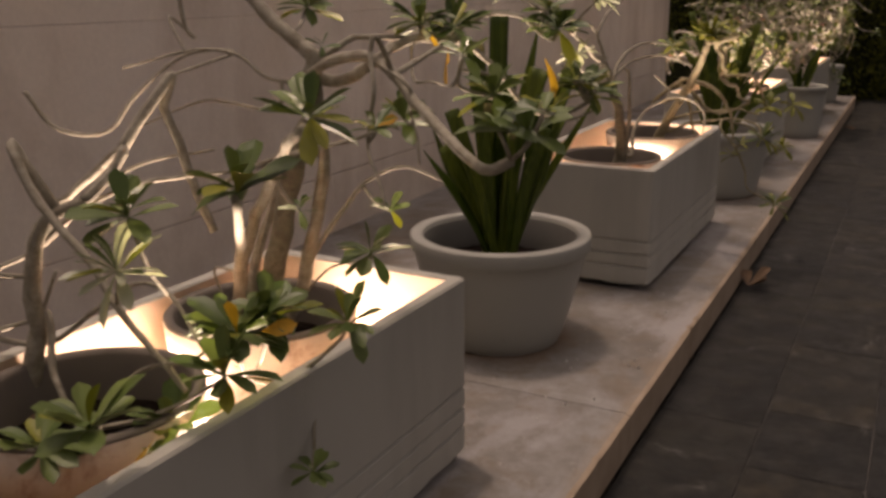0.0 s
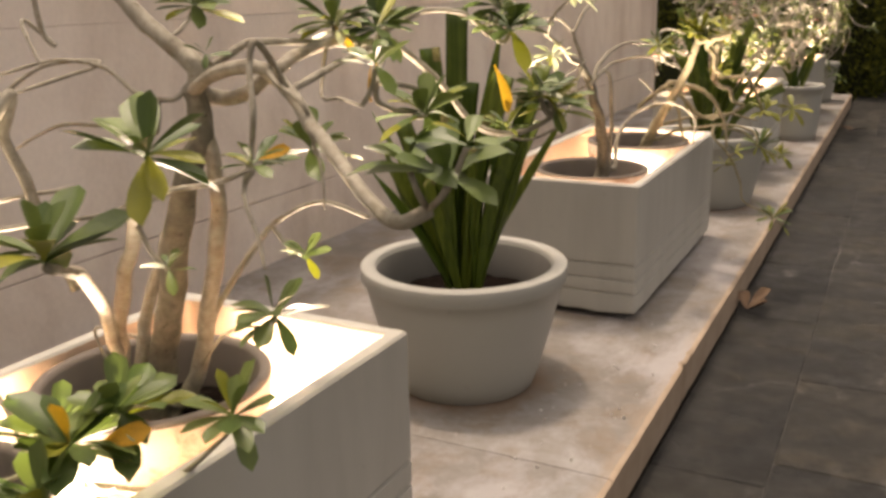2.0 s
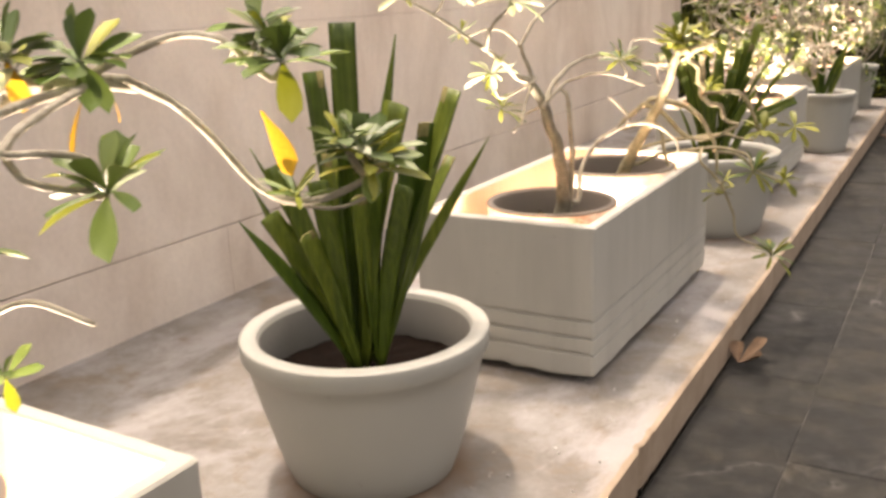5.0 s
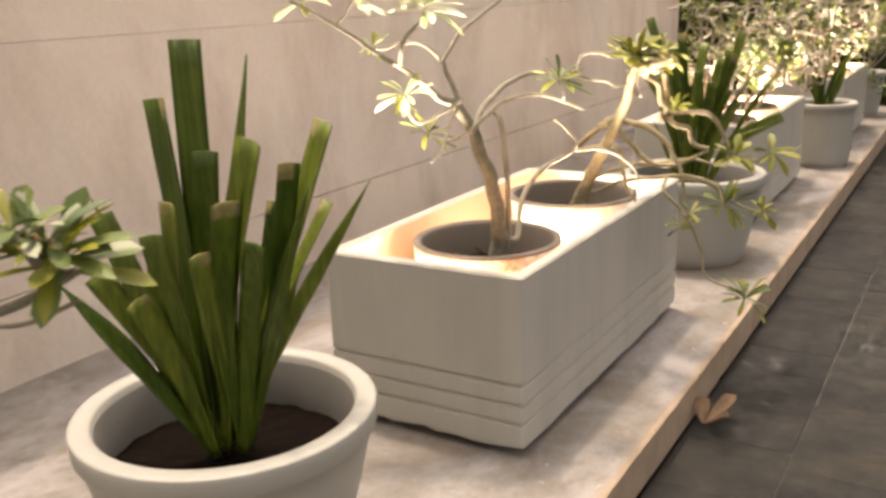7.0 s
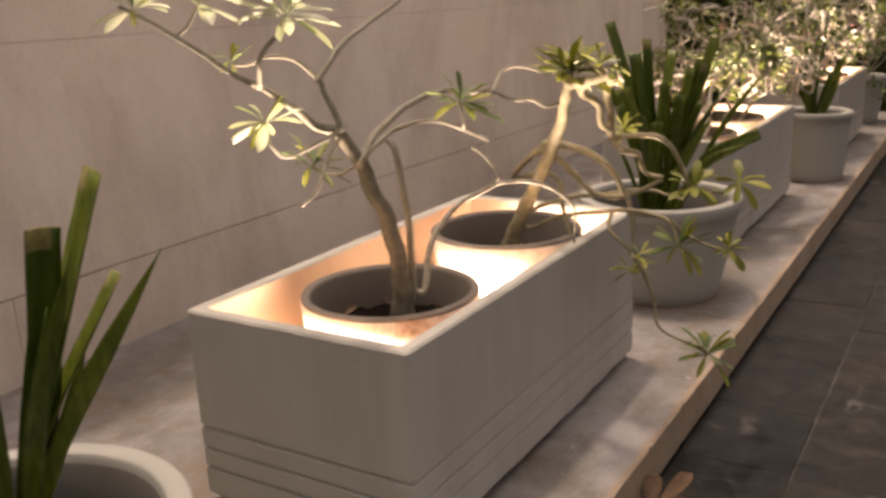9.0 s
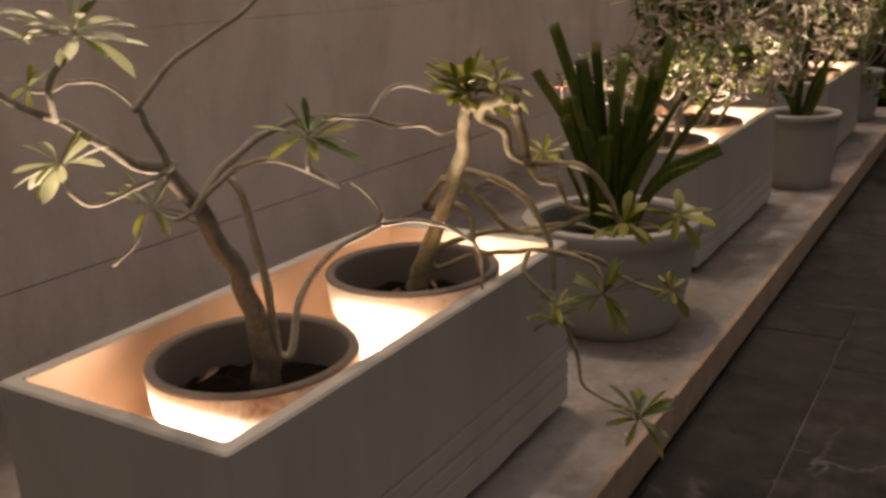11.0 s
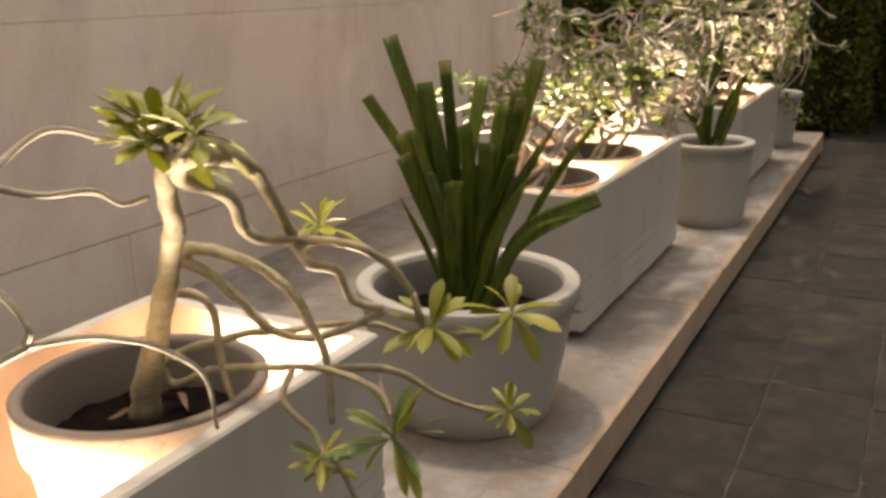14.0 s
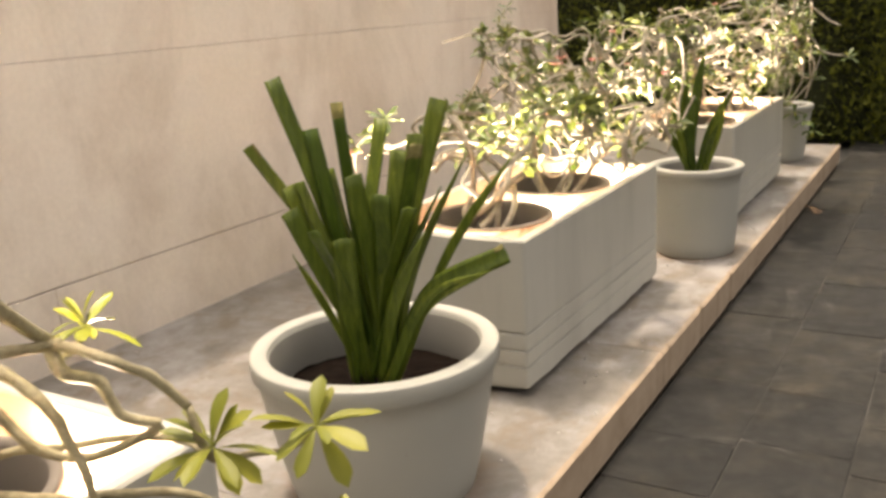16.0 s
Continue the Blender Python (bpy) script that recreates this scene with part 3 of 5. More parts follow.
limb(rose_b, 0.017, 0.011, [(-0.651, 2.172, 0.543), (-0.608, 2.203, 0.534), (-0.522, 2.195, 0.748), (-0.474, 2.179, 0.899), (-0.458, 2.160, 0.997), (-0.483, 2.161, 1.069)], 'branch')
limb(rose_b, 0.014, 0.0068, [(-0.689, 2.140, 0.544), (-0.708, 2.152, 0.560), (-0.544, 1.982, 0.766), (-0.425, 1.851, 0.892), (-0.298, 1.696, 0.965)], 'branch')
limb(rose_b, 0.015, 0.0085, [(-0.684, 2.164, 0.509), (-0.687, 2.163, 0.496), (-0.680, 2.165, 0.605), (-0.649, 2.180, 0.735), (-0.608, 2.200, 0.861), (-0.570, 2.218, 0.971)], 'branch')
limb(rose_b, 0.014, 0.0076, [(-0.664, 2.173, 0.504), (-0.644, 2.184, 0.494), (-0.622, 2.236, 0.540), (-0.615, 2.260, 0.579), (-0.619, 2.286, 0.615)], 'branch')
limb(rose_b, 0.007, 0.0035, [(-0.602, 2.211, 0.564), (-0.602, 2.218, 0.575), (-0.540, 2.227, 0.709), (-0.468, 2.254, 0.821), (-0.417, 2.274, 0.877), (-0.352, 2.302, 0.903), (-0.277, 2.334, 0.876)], 'branch')
limb(rose_b, 0.0115, 0.0085, [(-0.477, 2.152, 1.102), (-0.486, 2.149, 1.099), (-0.391, 2.109, 1.138), (-0.301, 2.090, 1.150), (-0.237, 2.073, 1.121), (-0.159, 2.023, 1.075), (-0.068, 1.958, 1.035), (-0.011, 1.919, 1.009), (0.029, 1.902, 1.000), (0.069, 1.902, 1.017)], 'branch')
limb(rose_b, 0.013, 0.0075, [(-0.477, 2.152, 1.102), (-0.413, 2.176, 1.097), (-0.329, 2.158, 1.135), (-0.328, 2.246, 1.162), (-0.282, 2.292, 1.177), (-0.281, 2.449, 1.154)], 'branch')
limb(rose_b, 0.0081, 0.0052, [(-0.486, 2.149, 1.099), (-0.482, 2.139, 1.107), (-0.440, 2.162, 1.145), (-0.408, 2.194, 1.174), (-0.381, 2.218, 1.178), (-0.322, 2.271, 1.174), (-0.271, 2.322, 1.167)], 'branch')
limb(rose_b, 0.007, 0.0046, [(-0.281, 2.449, 1.154), (-0.274, 2.429, 1.166), (-0.265, 2.490, 1.131), (-0.229, 2.510, 1.094), (-0.190, 2.537, 1.028), (-0.149, 2.548, 1.001), (-0.104, 2.554, 0.997), (-0.073, 2.607, 1.007), (-0.039, 2.633, 1.030)], 'branch')
limb(rose_b, 0.0058, 0.0041, [(-0.274, 2.429, 1.166), (-0.276, 2.384, 1.177), (-0.238, 2.472, 1.213), (-0.168, 2.489, 1.210), (-0.124, 2.497, 1.176), (-0.099, 2.501, 1.160)], 'branch')
limb(rose_b, 0.0058, 0.0035, [(-0.237, 2.073, 1.121), (-0.241, 2.334, 1.168), (-0.155, 2.179, 1.137), (-0.164, 2.186, 1.100), (-0.156, 2.209, 1.083), (-0.138, 2.243, 1.072)], 'branch')
limb(rose_b, 0.0046, 0.0035, [(-0.155, 2.179, 1.137), (-0.135, 2.155, 1.126), (-0.128, 2.193, 1.121), (-0.122, 2.233, 1.109), (-0.126, 2.250, 1.090)], 'branch')
limb(rose_b, 0.0041, 0.0023, [(-0.229, 2.510, 1.094), (-0.233, 2.519, 1.092), (-0.204, 2.537, 1.045), (-0.172, 2.553, 1.003), (-0.127, 2.553, 0.992), (-0.089, 2.602, 0.980), (-0.040, 2.632, 1.001)], 'branch')
limb(rose_b, 0.0042, 0.0032, [(-0.099, 2.501, 1.160), (-0.093, 2.504, 1.167), (-0.087, 2.507, 1.179)], 'twig')
rosette(rose_b, (-0.087, 2.507, 1.179), (0.12, -0.28, 0.9), 0.092, 20, 'green')
limb(rose_b, 0.0042, 0.0032, [(-0.135, 2.495, 1.185), (-0.122, 2.495, 1.195), (-0.109, 2.494, 1.216)], 'twig')
rosette(rose_b, (-0.109, 2.494, 1.216), (0.12, -0.28, 0.9), 0.069, 7, 'green')
rosette(rose_b, (-0.050, 2.626, 1.031), (0.12, -0.28, 0.9), 0.0805, 15, 'green')
limb(rose_b, 0.0042, 0.0032, [(-0.056, 2.621, 1.019), (-0.067, 2.613, 1.036), (-0.078, 2.603, 1.067)], 'twig')
rosette(rose_b, (-0.078, 2.603, 1.067), (0.12, -0.28, 0.9), 0.0575, 8, 'green')
limb(rose_b, 0.0042, 0.0032, [(-0.138, 2.243, 1.072), (-0.129, 2.249, 1.066), (-0.120, 2.254, 1.066)], 'twig')
rosette(rose_b, (-0.120, 2.254, 1.066), (0.12, -0.28, 0.9), 0.092, 18, 'green')
limb(rose_b, 0.0042, 0.0032, [(-0.124, 2.497, 1.176), (-0.114, 2.498, 1.188), (-0.103, 2.498, 1.208)], 'twig')
rosette(rose_b, (-0.103, 2.498, 1.208), (0.12, -0.28, 0.9), 0.069, 8, 'pale')
limb(rose_b, 0.0042, 0.0032, [(-0.053, 2.623, 1.021), (-0.063, 2.618, 1.034), (-0.071, 2.609, 1.057)], 'twig')
rosette(rose_b, (-0.071, 2.609, 1.057), (0.12, -0.28, 0.9), 0.0633, 7, 'pale')
limb(rose_b, 0.0042, 0.0032, [(-0.294, 2.293, 1.171), (-0.295, 2.294, 1.178), (-0.293, 2.293, 1.190)], 'twig')
rosette(rose_b, (-0.293, 2.293, 1.190), (0.12, -0.28, 0.9), 0.069, 10, 'pale')
limb(rose_b, 0.0042, 0.0032, [(-0.047, 2.627, 1.025), (-0.054, 2.624, 1.033), (-0.060, 2.620, 1.047)], 'twig')
rosette(rose_b, (-0.060, 2.620, 1.047), (0.12, -0.28, 0.9), 0.0862, 17, 'narrow')
rosette(rose_b, (-0.109, 2.536, 1.004), (0.12, -0.28, 0.9), 0.0633, 11, 'narrow')
limb(rose_b, 0.0052, 0.0023, [(-0.237, 2.073, 1.121), (-0.224, 1.997, 1.191), (-0.225, 1.977, 1.161), (-0.204, 1.954, 1.107), (-0.215, 1.957, 1.055), (-0.187, 1.902, 1.014), (-0.159, 1.886, 0.974), (-0.137, 1.870, 0.934)], 'branch')
limb(rose_b, 0.0046, 0.0029, [(-0.658, 2.036, 0.872), (-0.495, 1.991, 0.949), (-0.354, 1.949, 0.995), (-0.221, 1.901, 1.028), (-0.183, 1.915, 1.043), (-0.191, 1.911, 1.026)], 'branch')
limb(rose_b, 0.0046, 0.0029, [(-0.482, 2.139, 1.107), (-0.500, 2.119, 1.093), (-0.556, 2.105, 1.105), (-0.616, 2.100, 1.145), (-0.698, 2.084, 1.154), (-0.774, 2.068, 1.139), (-0.877, 2.047, 1.115)], 'branch')
limb(rose_b, 0.0046, 0.0029, [(-0.516, 2.113, 1.097), (-0.526, 2.101, 1.039), (-0.675, 2.139, 1.043), (-0.686, 2.056, 1.052), (-0.985, 2.194, 0.970)], 'branch')
limb(rose_b, 0.0058, 0.0035, [(-0.455, 1.827, 0.586), (-0.370, 1.870, 0.577), (-0.316, 1.897, 0.614), (-0.267, 1.918, 0.663)], 'branch')
limb(rose_b, 0.0041, 0.0023, [(-0.308, 2.282, 1.173), (-0.322, 2.292, 1.151), (-0.252, 2.176, 1.102), (-0.197, 2.138, 1.104), (-0.125, 2.082, 1.102)], 'branch')
limb(rose_b, 0.0041, 0.0023, [(-0.261, 2.069, 1.159), (-0.253, 2.059, 1.139), (-0.180, 2.030, 1.105), (-0.207, 2.083, 1.051), (-0.193, 2.079, 1.012), (-0.176, 2.058, 0.962)], 'branch')
limb(rose_b, 0.0035, 0.0023, [(-0.595, 2.218, 0.576), (-0.433, 2.122, 0.714), (-0.311, 2.088, 0.760)], 'branch')
limb(rose_b, 0.0035, 0.0023, [(-0.669, 2.170, 0.648), (-0.745, 2.131, 0.672), (-0.735, 2.137, 0.605), (-0.718, 2.146, 0.548), (-0.771, 2.119, 0.538), (-0.823, 2.093, 0.499)], 'branch')
rosette(rose_b, (-0.203, 1.765, 1.079), (0.12, -0.28, 0.9), 0.0978, 17, 'green')
rosette(rose_b, (-0.270, 1.670, 0.982), (0.12, -0.28, 0.9), 0.0978, 17, 'green')
limb(rose_b, 0.0042, 0.0032, [(-0.311, 2.088, 0.760), (-0.313, 2.098, 0.761), (-0.316, 2.108, 0.764)], 'twig')
rosette(rose_b, (-0.316, 2.108, 0.764), (0.12, -0.28, 0.9), 0.0862, 14, 'green')
limb(rose_b, 0.0042, 0.0032, [(-0.267, 1.918, 0.663), (-0.259, 1.916, 0.675), (-0.251, 1.917, 0.694)], 'twig')
rosette(rose_b, (-0.251, 1.917, 0.694), (0.12, -0.28, 0.9), 0.0862, 13, 'green')
rosette(rose_b, (-0.186, 1.923, 1.043), (0.12, -0.28, 0.9), 0.0575, 10, 'green')
limb(rose_b, 0.0042, 0.0032, [(-0.228, 2.120, 1.027), (-0.252, 2.144, 1.021), (-0.260, 2.148, 1.023)], 'twig')
rosette(rose_b, (-0.260, 2.148, 1.023), (0.12, -0.28, 0.9), 0.0805, 14, 'green')
limb(rose_b, 0.0042, 0.0032, [(0.069, 1.902, 1.017), (0.097, 1.875, 1.038), (0.106, 1.884, 1.057)], 'twig')
rosette(rose_b, (0.106, 1.884, 1.057), (0.12, -0.28, 0.9), 0.0851, 8, 'green')
limb(rose_b, 0.0042, 0.0032, [(0.069, 1.902, 1.017), (0.072, 1.876, 1.041), (0.054, 1.890, 1.064)], 'twig')
rosette(rose_b, (0.054, 1.890, 1.064), (0.12, -0.28, 0.9), 0.0805, 7, 'green')
limb(rose_b, 0.0042, 0.0032, [(0.069, 1.902, 1.017), (0.106, 1.879, 1.050), (0.125, 1.885, 1.093)], 'twig')
rosette(rose_b, (0.125, 1.885, 1.093), (0.12, -0.28, 0.9), 0.069, 5, 'green')
rosette(rose_b, (-0.266, 2.361, 1.187), (0.12, -0.28, 0.9), 0.0862, 20, 'green')
limb(rose_b, 0.0042, 0.0032, [(-0.299, 2.289, 1.172), (-0.300, 2.290, 1.182), (-0.301, 2.289, 1.199)], 'twig')
rosette(rose_b, (-0.301, 2.289, 1.199), (0.12, -0.28, 0.9), 0.0805, 17, 'green')
limb(rose_b, 0.0042, 0.0032, [(-0.519, 2.141, 1.185), (-0.506, 2.164, 1.199), (-0.551, 2.252, 1.229)], 'twig')
rosette(rose_b, (-0.551, 2.252, 1.229), (0.12, -0.28, 0.9), 0.0862, 17, 'green')
limb(rose_b, 0.0042, 0.0032, [(-0.434, 2.267, 0.858), (-0.399, 2.264, 0.828), (-0.364, 2.260, 0.815)], 'twig')
rosette(rose_b, (-0.364, 2.260, 0.815), (0.12, -0.28, 0.9), 0.0517, 11, 'green')
limb(rose_b, 0.0042, 0.0032, [(-0.420, 1.944, 0.950), (-0.388, 1.938, 0.907), (-0.355, 1.933, 0.886)], 'twig')
rosette(rose_b, (-0.355, 1.933, 0.886), (0.12, -0.28, 0.9), 0.046, 7, 'green')
limb(rose_b, 0.0042, 0.0032, [(-0.419, 1.844, 0.581), (-0.379, 1.781, 0.627), (-0.338, 1.717, 0.724)], 'twig')
rosette(rose_b, (-0.338, 1.717, 0.724), (0.12, -0.28, 0.9), 0.0978, 18, 'green')
limb(rose_b, 0.0042, 0.0032, [(-0.125, 2.082, 1.102), (-0.115, 2.087, 1.120), (-0.106, 2.092, 1.153)], 'twig')
rosette(rose_b, (-0.106, 2.092, 1.153), (0.12, -0.28, 0.9), 0.069, 8, 'green')
limb(rose_b, 0.0042, 0.0032, [(-0.440, 2.162, 1.145), (-0.438, 2.150, 1.149), (-0.436, 2.139, 1.160)], 'twig')
rosette(rose_b, (-0.436, 2.139, 1.160), (0.12, -0.28, 0.9), 0.0403, 5, 'green')
yellow_leaf(rose_b, (-0.108, 2.483, 1.125), (-0.082, 2.514, 1.042))
yellow_leaf(rose_b, (-0.316, 2.440, 1.144), (-0.324, 2.461, 1.108))
# rose_a
limb(rose_a, 0.0185, 0.012, [(-0.859, 1.698, 0.468), (-0.823, 1.714, 0.635), (-0.809, 1.719, 0.771), (-0.775, 1.735, 0.868), (-0.710, 1.768, 0.907)], 'trunk')
limb(rose_a, 0.012, 0.006, [(-0.710, 1.768, 0.907), (-0.696, 1.827, 0.952), (-0.697, 1.853, 0.985), (-0.828, 1.857, 0.902), (-0.898, 1.857, 0.861)], 'branch')
limb(rose_a, 0.0096, 0.0054, [(-0.753, 1.747, 0.881), (-0.814, 1.712, 1.014), (-0.743, 1.698, 0.910), (-0.645, 1.699, 0.829), (-0.561, 1.690, 0.737), (-0.472, 1.688, 0.665), (-0.424, 1.686, 0.624)], 'branch')
limb(rose_a, 0.0084, 0.0042, [(-0.818, 1.716, 0.680), (-0.798, 1.727, 0.680), (-0.743, 1.681, 0.594), (-0.671, 1.653, 0.531), (-0.616, 1.645, 0.508), (-0.509, 1.644, 0.534)], 'branch')
limb(rose_a, 0.0105, 0.0085, [(-0.697, 1.853, 0.985), (-0.662, 1.956, 1.113), (-0.677, 1.950, 1.053), (-0.654, 1.963, 0.977), (-0.637, 1.973, 0.897), (-0.610, 1.989, 0.805)], 'branch')
limb(rose_a, 0.0054, 0.003, [(-1.021, 1.915, 1.074), (-0.973, 1.941, 0.998), (-0.881, 1.990, 0.989), (-0.816, 2.023, 1.067), (-0.721, 2.071, 1.144), (-0.635, 2.116, 1.148), (-0.662, 1.956, 1.113)], 'branch')
limb(rose_a, 0.0054, 0.003, [(-0.810, 1.719, 0.759), (-0.875, 1.685, 0.771), (-0.820, 1.759, 0.813), (-0.766, 1.843, 0.900), (-0.705, 1.921, 0.951), (-0.621, 2.020, 0.966)], 'branch')
limb(rose_a, 0.0054, 0.003, [(-0.780, 1.711, 0.652), (-0.790, 1.732, 0.634), (-0.661, 1.736, 0.722), (-0.572, 1.738, 0.777), (-0.495, 1.740, 0.767), (-0.422, 1.722, 0.703), (-0.379, 1.710, 0.665)], 'branch')
limb(rose_a, 0.006, 0.003, [(-0.797, 1.725, 0.802), (-0.806, 1.720, 0.804), (-0.747, 1.770, 0.874), (-0.666, 1.835, 0.922), (-0.585, 1.898, 0.939), (-0.494, 1.968, 0.945), (-0.419, 2.026, 0.973)], 'branch')
limb(rose_a, 0.0054, 0.003, [(-0.769, 1.748, 0.318), (-0.695, 1.716, 0.462), (-0.616, 1.699, 0.568), (-0.515, 1.691, 0.646), (-0.420, 1.688, 0.676), (-0.404, 1.717, 0.687)], 'branch')
limb(rose_a, 0.0048, 0.003, [(-0.771, 2.115, 1.272), (-0.763, 2.121, 1.193), (-0.749, 2.129, 1.176), (-0.791, 2.106, 1.216), (-0.721, 2.071, 1.144)], 'branch')
limb(rose_a, 0.006, 0.0036, [(-0.826, 1.712, 0.621), (-0.902, 1.673, 0.647), (-0.843, 1.703, 0.669), (-0.812, 1.719, 0.681), (-0.773, 1.738, 0.770)], 'branch')
limb(rose_a, 0.0042, 0.0032, [(-0.501, 1.740, 0.768), (-0.492, 1.696, 0.824), (-0.481, 1.652, 0.924)], 'twig')
rosette(rose_a, (-0.481, 1.652, 0.924), (0.12, -0.28, 0.9), 0.0978, 17, 'green')
limb(rose_a, 0.0042, 0.0032, [(-0.509, 1.644, 0.534), (-0.482, 1.658, 0.535), (-0.456, 1.671, 0.551)], 'twig')
rosette(rose_a, (-0.456, 1.671, 0.551), (0.12, -0.28, 0.9), 0.0978, 18, 'green')
limb(rose_a, 0.0042, 0.0032, [(-0.536, 1.644, 0.528), (-0.541, 1.566, 0.531), (-0.547, 1.487, 0.575)], 'twig')
rosette(rose_a, (-0.547, 1.487, 0.575), (0.12, -0.28, 0.9), 0.092, 17, 'green')
limb(rose_a, 0.0042, 0.0032, [(-0.429, 1.723, 0.708), (-0.424, 1.750, 0.701), (-0.421, 1.777, 0.705)], 'twig')
rosette(rose_a, (-0.421, 1.777, 0.705), (0.12, -0.28, 0.9), 0.0805, 13, 'green')
limb(rose_a, 0.0042, 0.0032, [(-0.575, 1.692, 0.752), (-0.567, 1.688, 0.760), (-0.469, 1.610, 0.845)], 'twig')
rosette(rose_a, (-0.469, 1.610, 0.845), (0.12, -0.28, 0.9), 0.092, 20, 'pale')
limb(rose_a, 0.0046, 0.0032, [(-0.600, 1.650, 0.530), (-0.452, 1.650, 0.593), (-0.304, 1.650, 0.686)], 'twig')
rosette(rose_a, (-0.304, 1.650, 0.686), (0.12, -0.28, 0.9), 0.095, 16, 'green')
limb(rose_b, 0.0046, 0.0032, [(-0.430, 1.870, 0.580), (-0.379, 1.833, 0.642), (-0.327, 1.795, 0.734)], 'twig')
rosette(rose_b, (-0.327, 1.795, 0.734), (0.12, -0.28, 0.9), 0.098, 17, 'green')
limb(rose_b, 0.0046, 0.0032, [(-0.340, 1.930, 0.560), (-0.305, 1.874, 0.485), (-0.270, 1.819, 0.440)], 'twig')
rosette(rose_b, (-0.270, 1.819, 0.440), (0.12, -0.28, 0.9), 0.060, 9, 'green')
limb(rose_a, 0.0046, 0.0032, [(-0.600, 1.650, 0.530), (-0.471, 1.536, 0.596), (-0.342, 1.422, 0.691)], 'twig')
rosette(rose_a, (-0.342, 1.422, 0.691), (0.12, -0.28, 0.9), 0.100, 15, 'green')
yellow_leaf(rose_b, (-0.272, 2.359, 1.147), (-0.266, 2.316, 1.078))
yellow_leaf(rose_b, (-0.235, 1.992, 1.038), (-0.189, 1.998, 1.059))
yellow_leaf(rose_b, (-0.318, 1.741, 0.720), (-0.250, 1.761, 0.750))
yellow_leaf(rose_a, (-0.347, 1.533, 0.623), (-0.364, 1.487, 0.581))
# rose_c
limb(rose_c, 0.022, 0.013, [(-0.477, 4.309, 0.528), (-0.466, 4.284, 0.667), (-0.473, 4.249, 0.785), (-0.492, 4.209, 0.887), (-0.508, 4.177, 0.955), (-0.522, 4.155, 0.992)], 'trunk')
limb(rose_c, 0.0094, 0.0065, [(-0.473, 4.301, 0.575), (-0.459, 4.320, 0.570), (-0.443, 4.299, 0.706), (-0.435, 4.270, 0.839), (-0.436, 4.248, 0.930), (-0.465, 4.250, 0.961)], 'branch')
limb(rose_c, 0.0094, 0.0058, [(-0.457, 4.316, 0.593), (-0.436, 4.334, 0.594), (-0.443, 4.383, 0.686), (-0.414, 4.459, 0.764), (-0.352, 4.544, 0.809)], 'branch')
limb(rose_c, 0.0058, 0.0043, [(-0.354, 4.543, 0.810), (-0.344, 4.541, 0.835), (-0.375, 4.539, 0.874), (-0.401, 4.523, 0.900)], 'branch')
limb(rose_c, 0.0058, 0.0029, [(-0.352, 4.544, 0.809), (-0.306, 4.611, 0.804), (-0.259, 4.674, 0.774), (-0.225, 4.724, 0.714), (-0.237, 4.751, 0.620)], 'branch')
limb(rose_c, 0.012, 0.0065, [(-0.521, 4.156, 0.989), (-0.536, 4.110, 1.006), (-0.553, 4.058, 1.053), (-0.590, 4.014, 1.091)], 'branch')
limb(rose_c, 0.0065, 0.0043, [(-0.590, 4.014, 1.091), (-0.611, 3.959, 1.125), (-0.667, 3.934, 1.168), (-0.747, 3.900, 1.223), (-0.803, 3.874, 1.256)], 'branch')
limb(rose_c, 0.0065, 0.0043, [(-0.587, 4.007, 1.092), (-0.558, 3.991, 1.154), (-0.512, 4.009, 1.205)], 'branch')
limb(rose_c, 0.0072, 0.0043, [(-0.522, 4.155, 0.992), (-0.515, 4.159, 1.005), (-0.533, 4.143, 1.065), (-0.540, 4.135, 1.097), (-0.581, 4.103, 1.140), (-0.629, 4.073, 1.145)], 'branch')
limb(rose_c, 0.0065, 0.0036, [(-0.540, 4.135, 1.097), (-0.532, 4.129, 1.099), (-0.523, 4.195, 1.158), (-0.499, 4.270, 1.203), (-0.473, 4.338, 1.239), (-0.455, 4.405, 1.295)], 'branch')
limb(rose_c, 0.0094, 0.0058, [(-0.498, 4.195, 0.915), (-0.482, 4.181, 0.914), (-0.483, 4.249, 0.969), (-0.463, 4.344, 1.018), (-0.430, 4.419, 1.039), (-0.326, 4.494, 1.034)], 'branch')
limb(rose_c, 0.005, 0.0036, [(-0.326, 4.494, 1.034), (-0.347, 4.583, 1.070), (-0.315, 4.614, 1.082), (-0.264, 4.652, 1.061)], 'branch')
limb(rose_c, 0.005, 0.0036, [(-0.326, 4.494, 1.034), (-0.301, 4.552, 1.010), (-0.292, 4.627, 1.002), (-0.265, 4.648, 0.982), (-0.238, 4.669, 0.990)], 'branch')
limb(rose_c, 0.0065, 0.0043, [(-0.483, 4.186, 0.919), (-0.477, 4.184, 0.924), (-0.447, 4.208, 0.959), (-0.418, 4.238, 0.985), (-0.309, 4.201, 1.010), (-0.233, 4.209, 0.992), (-0.180, 4.212, 0.973)], 'branch')
limb(rose_c, 0.0058, 0.0036, [(-0.517, 4.158, 1.003), (-0.505, 4.166, 0.993), (-0.522, 4.111, 0.972), (-0.548, 4.029, 0.952), (-0.553, 3.986, 0.985)], 'branch')
limb(rose_c, 0.0058, 0.0029, [(-0.517, 4.164, 0.977), (-0.511, 4.162, 0.978), (-0.511, 4.107, 0.929), (-0.504, 4.059, 0.881), (-0.510, 4.016, 0.856)], 'branch')
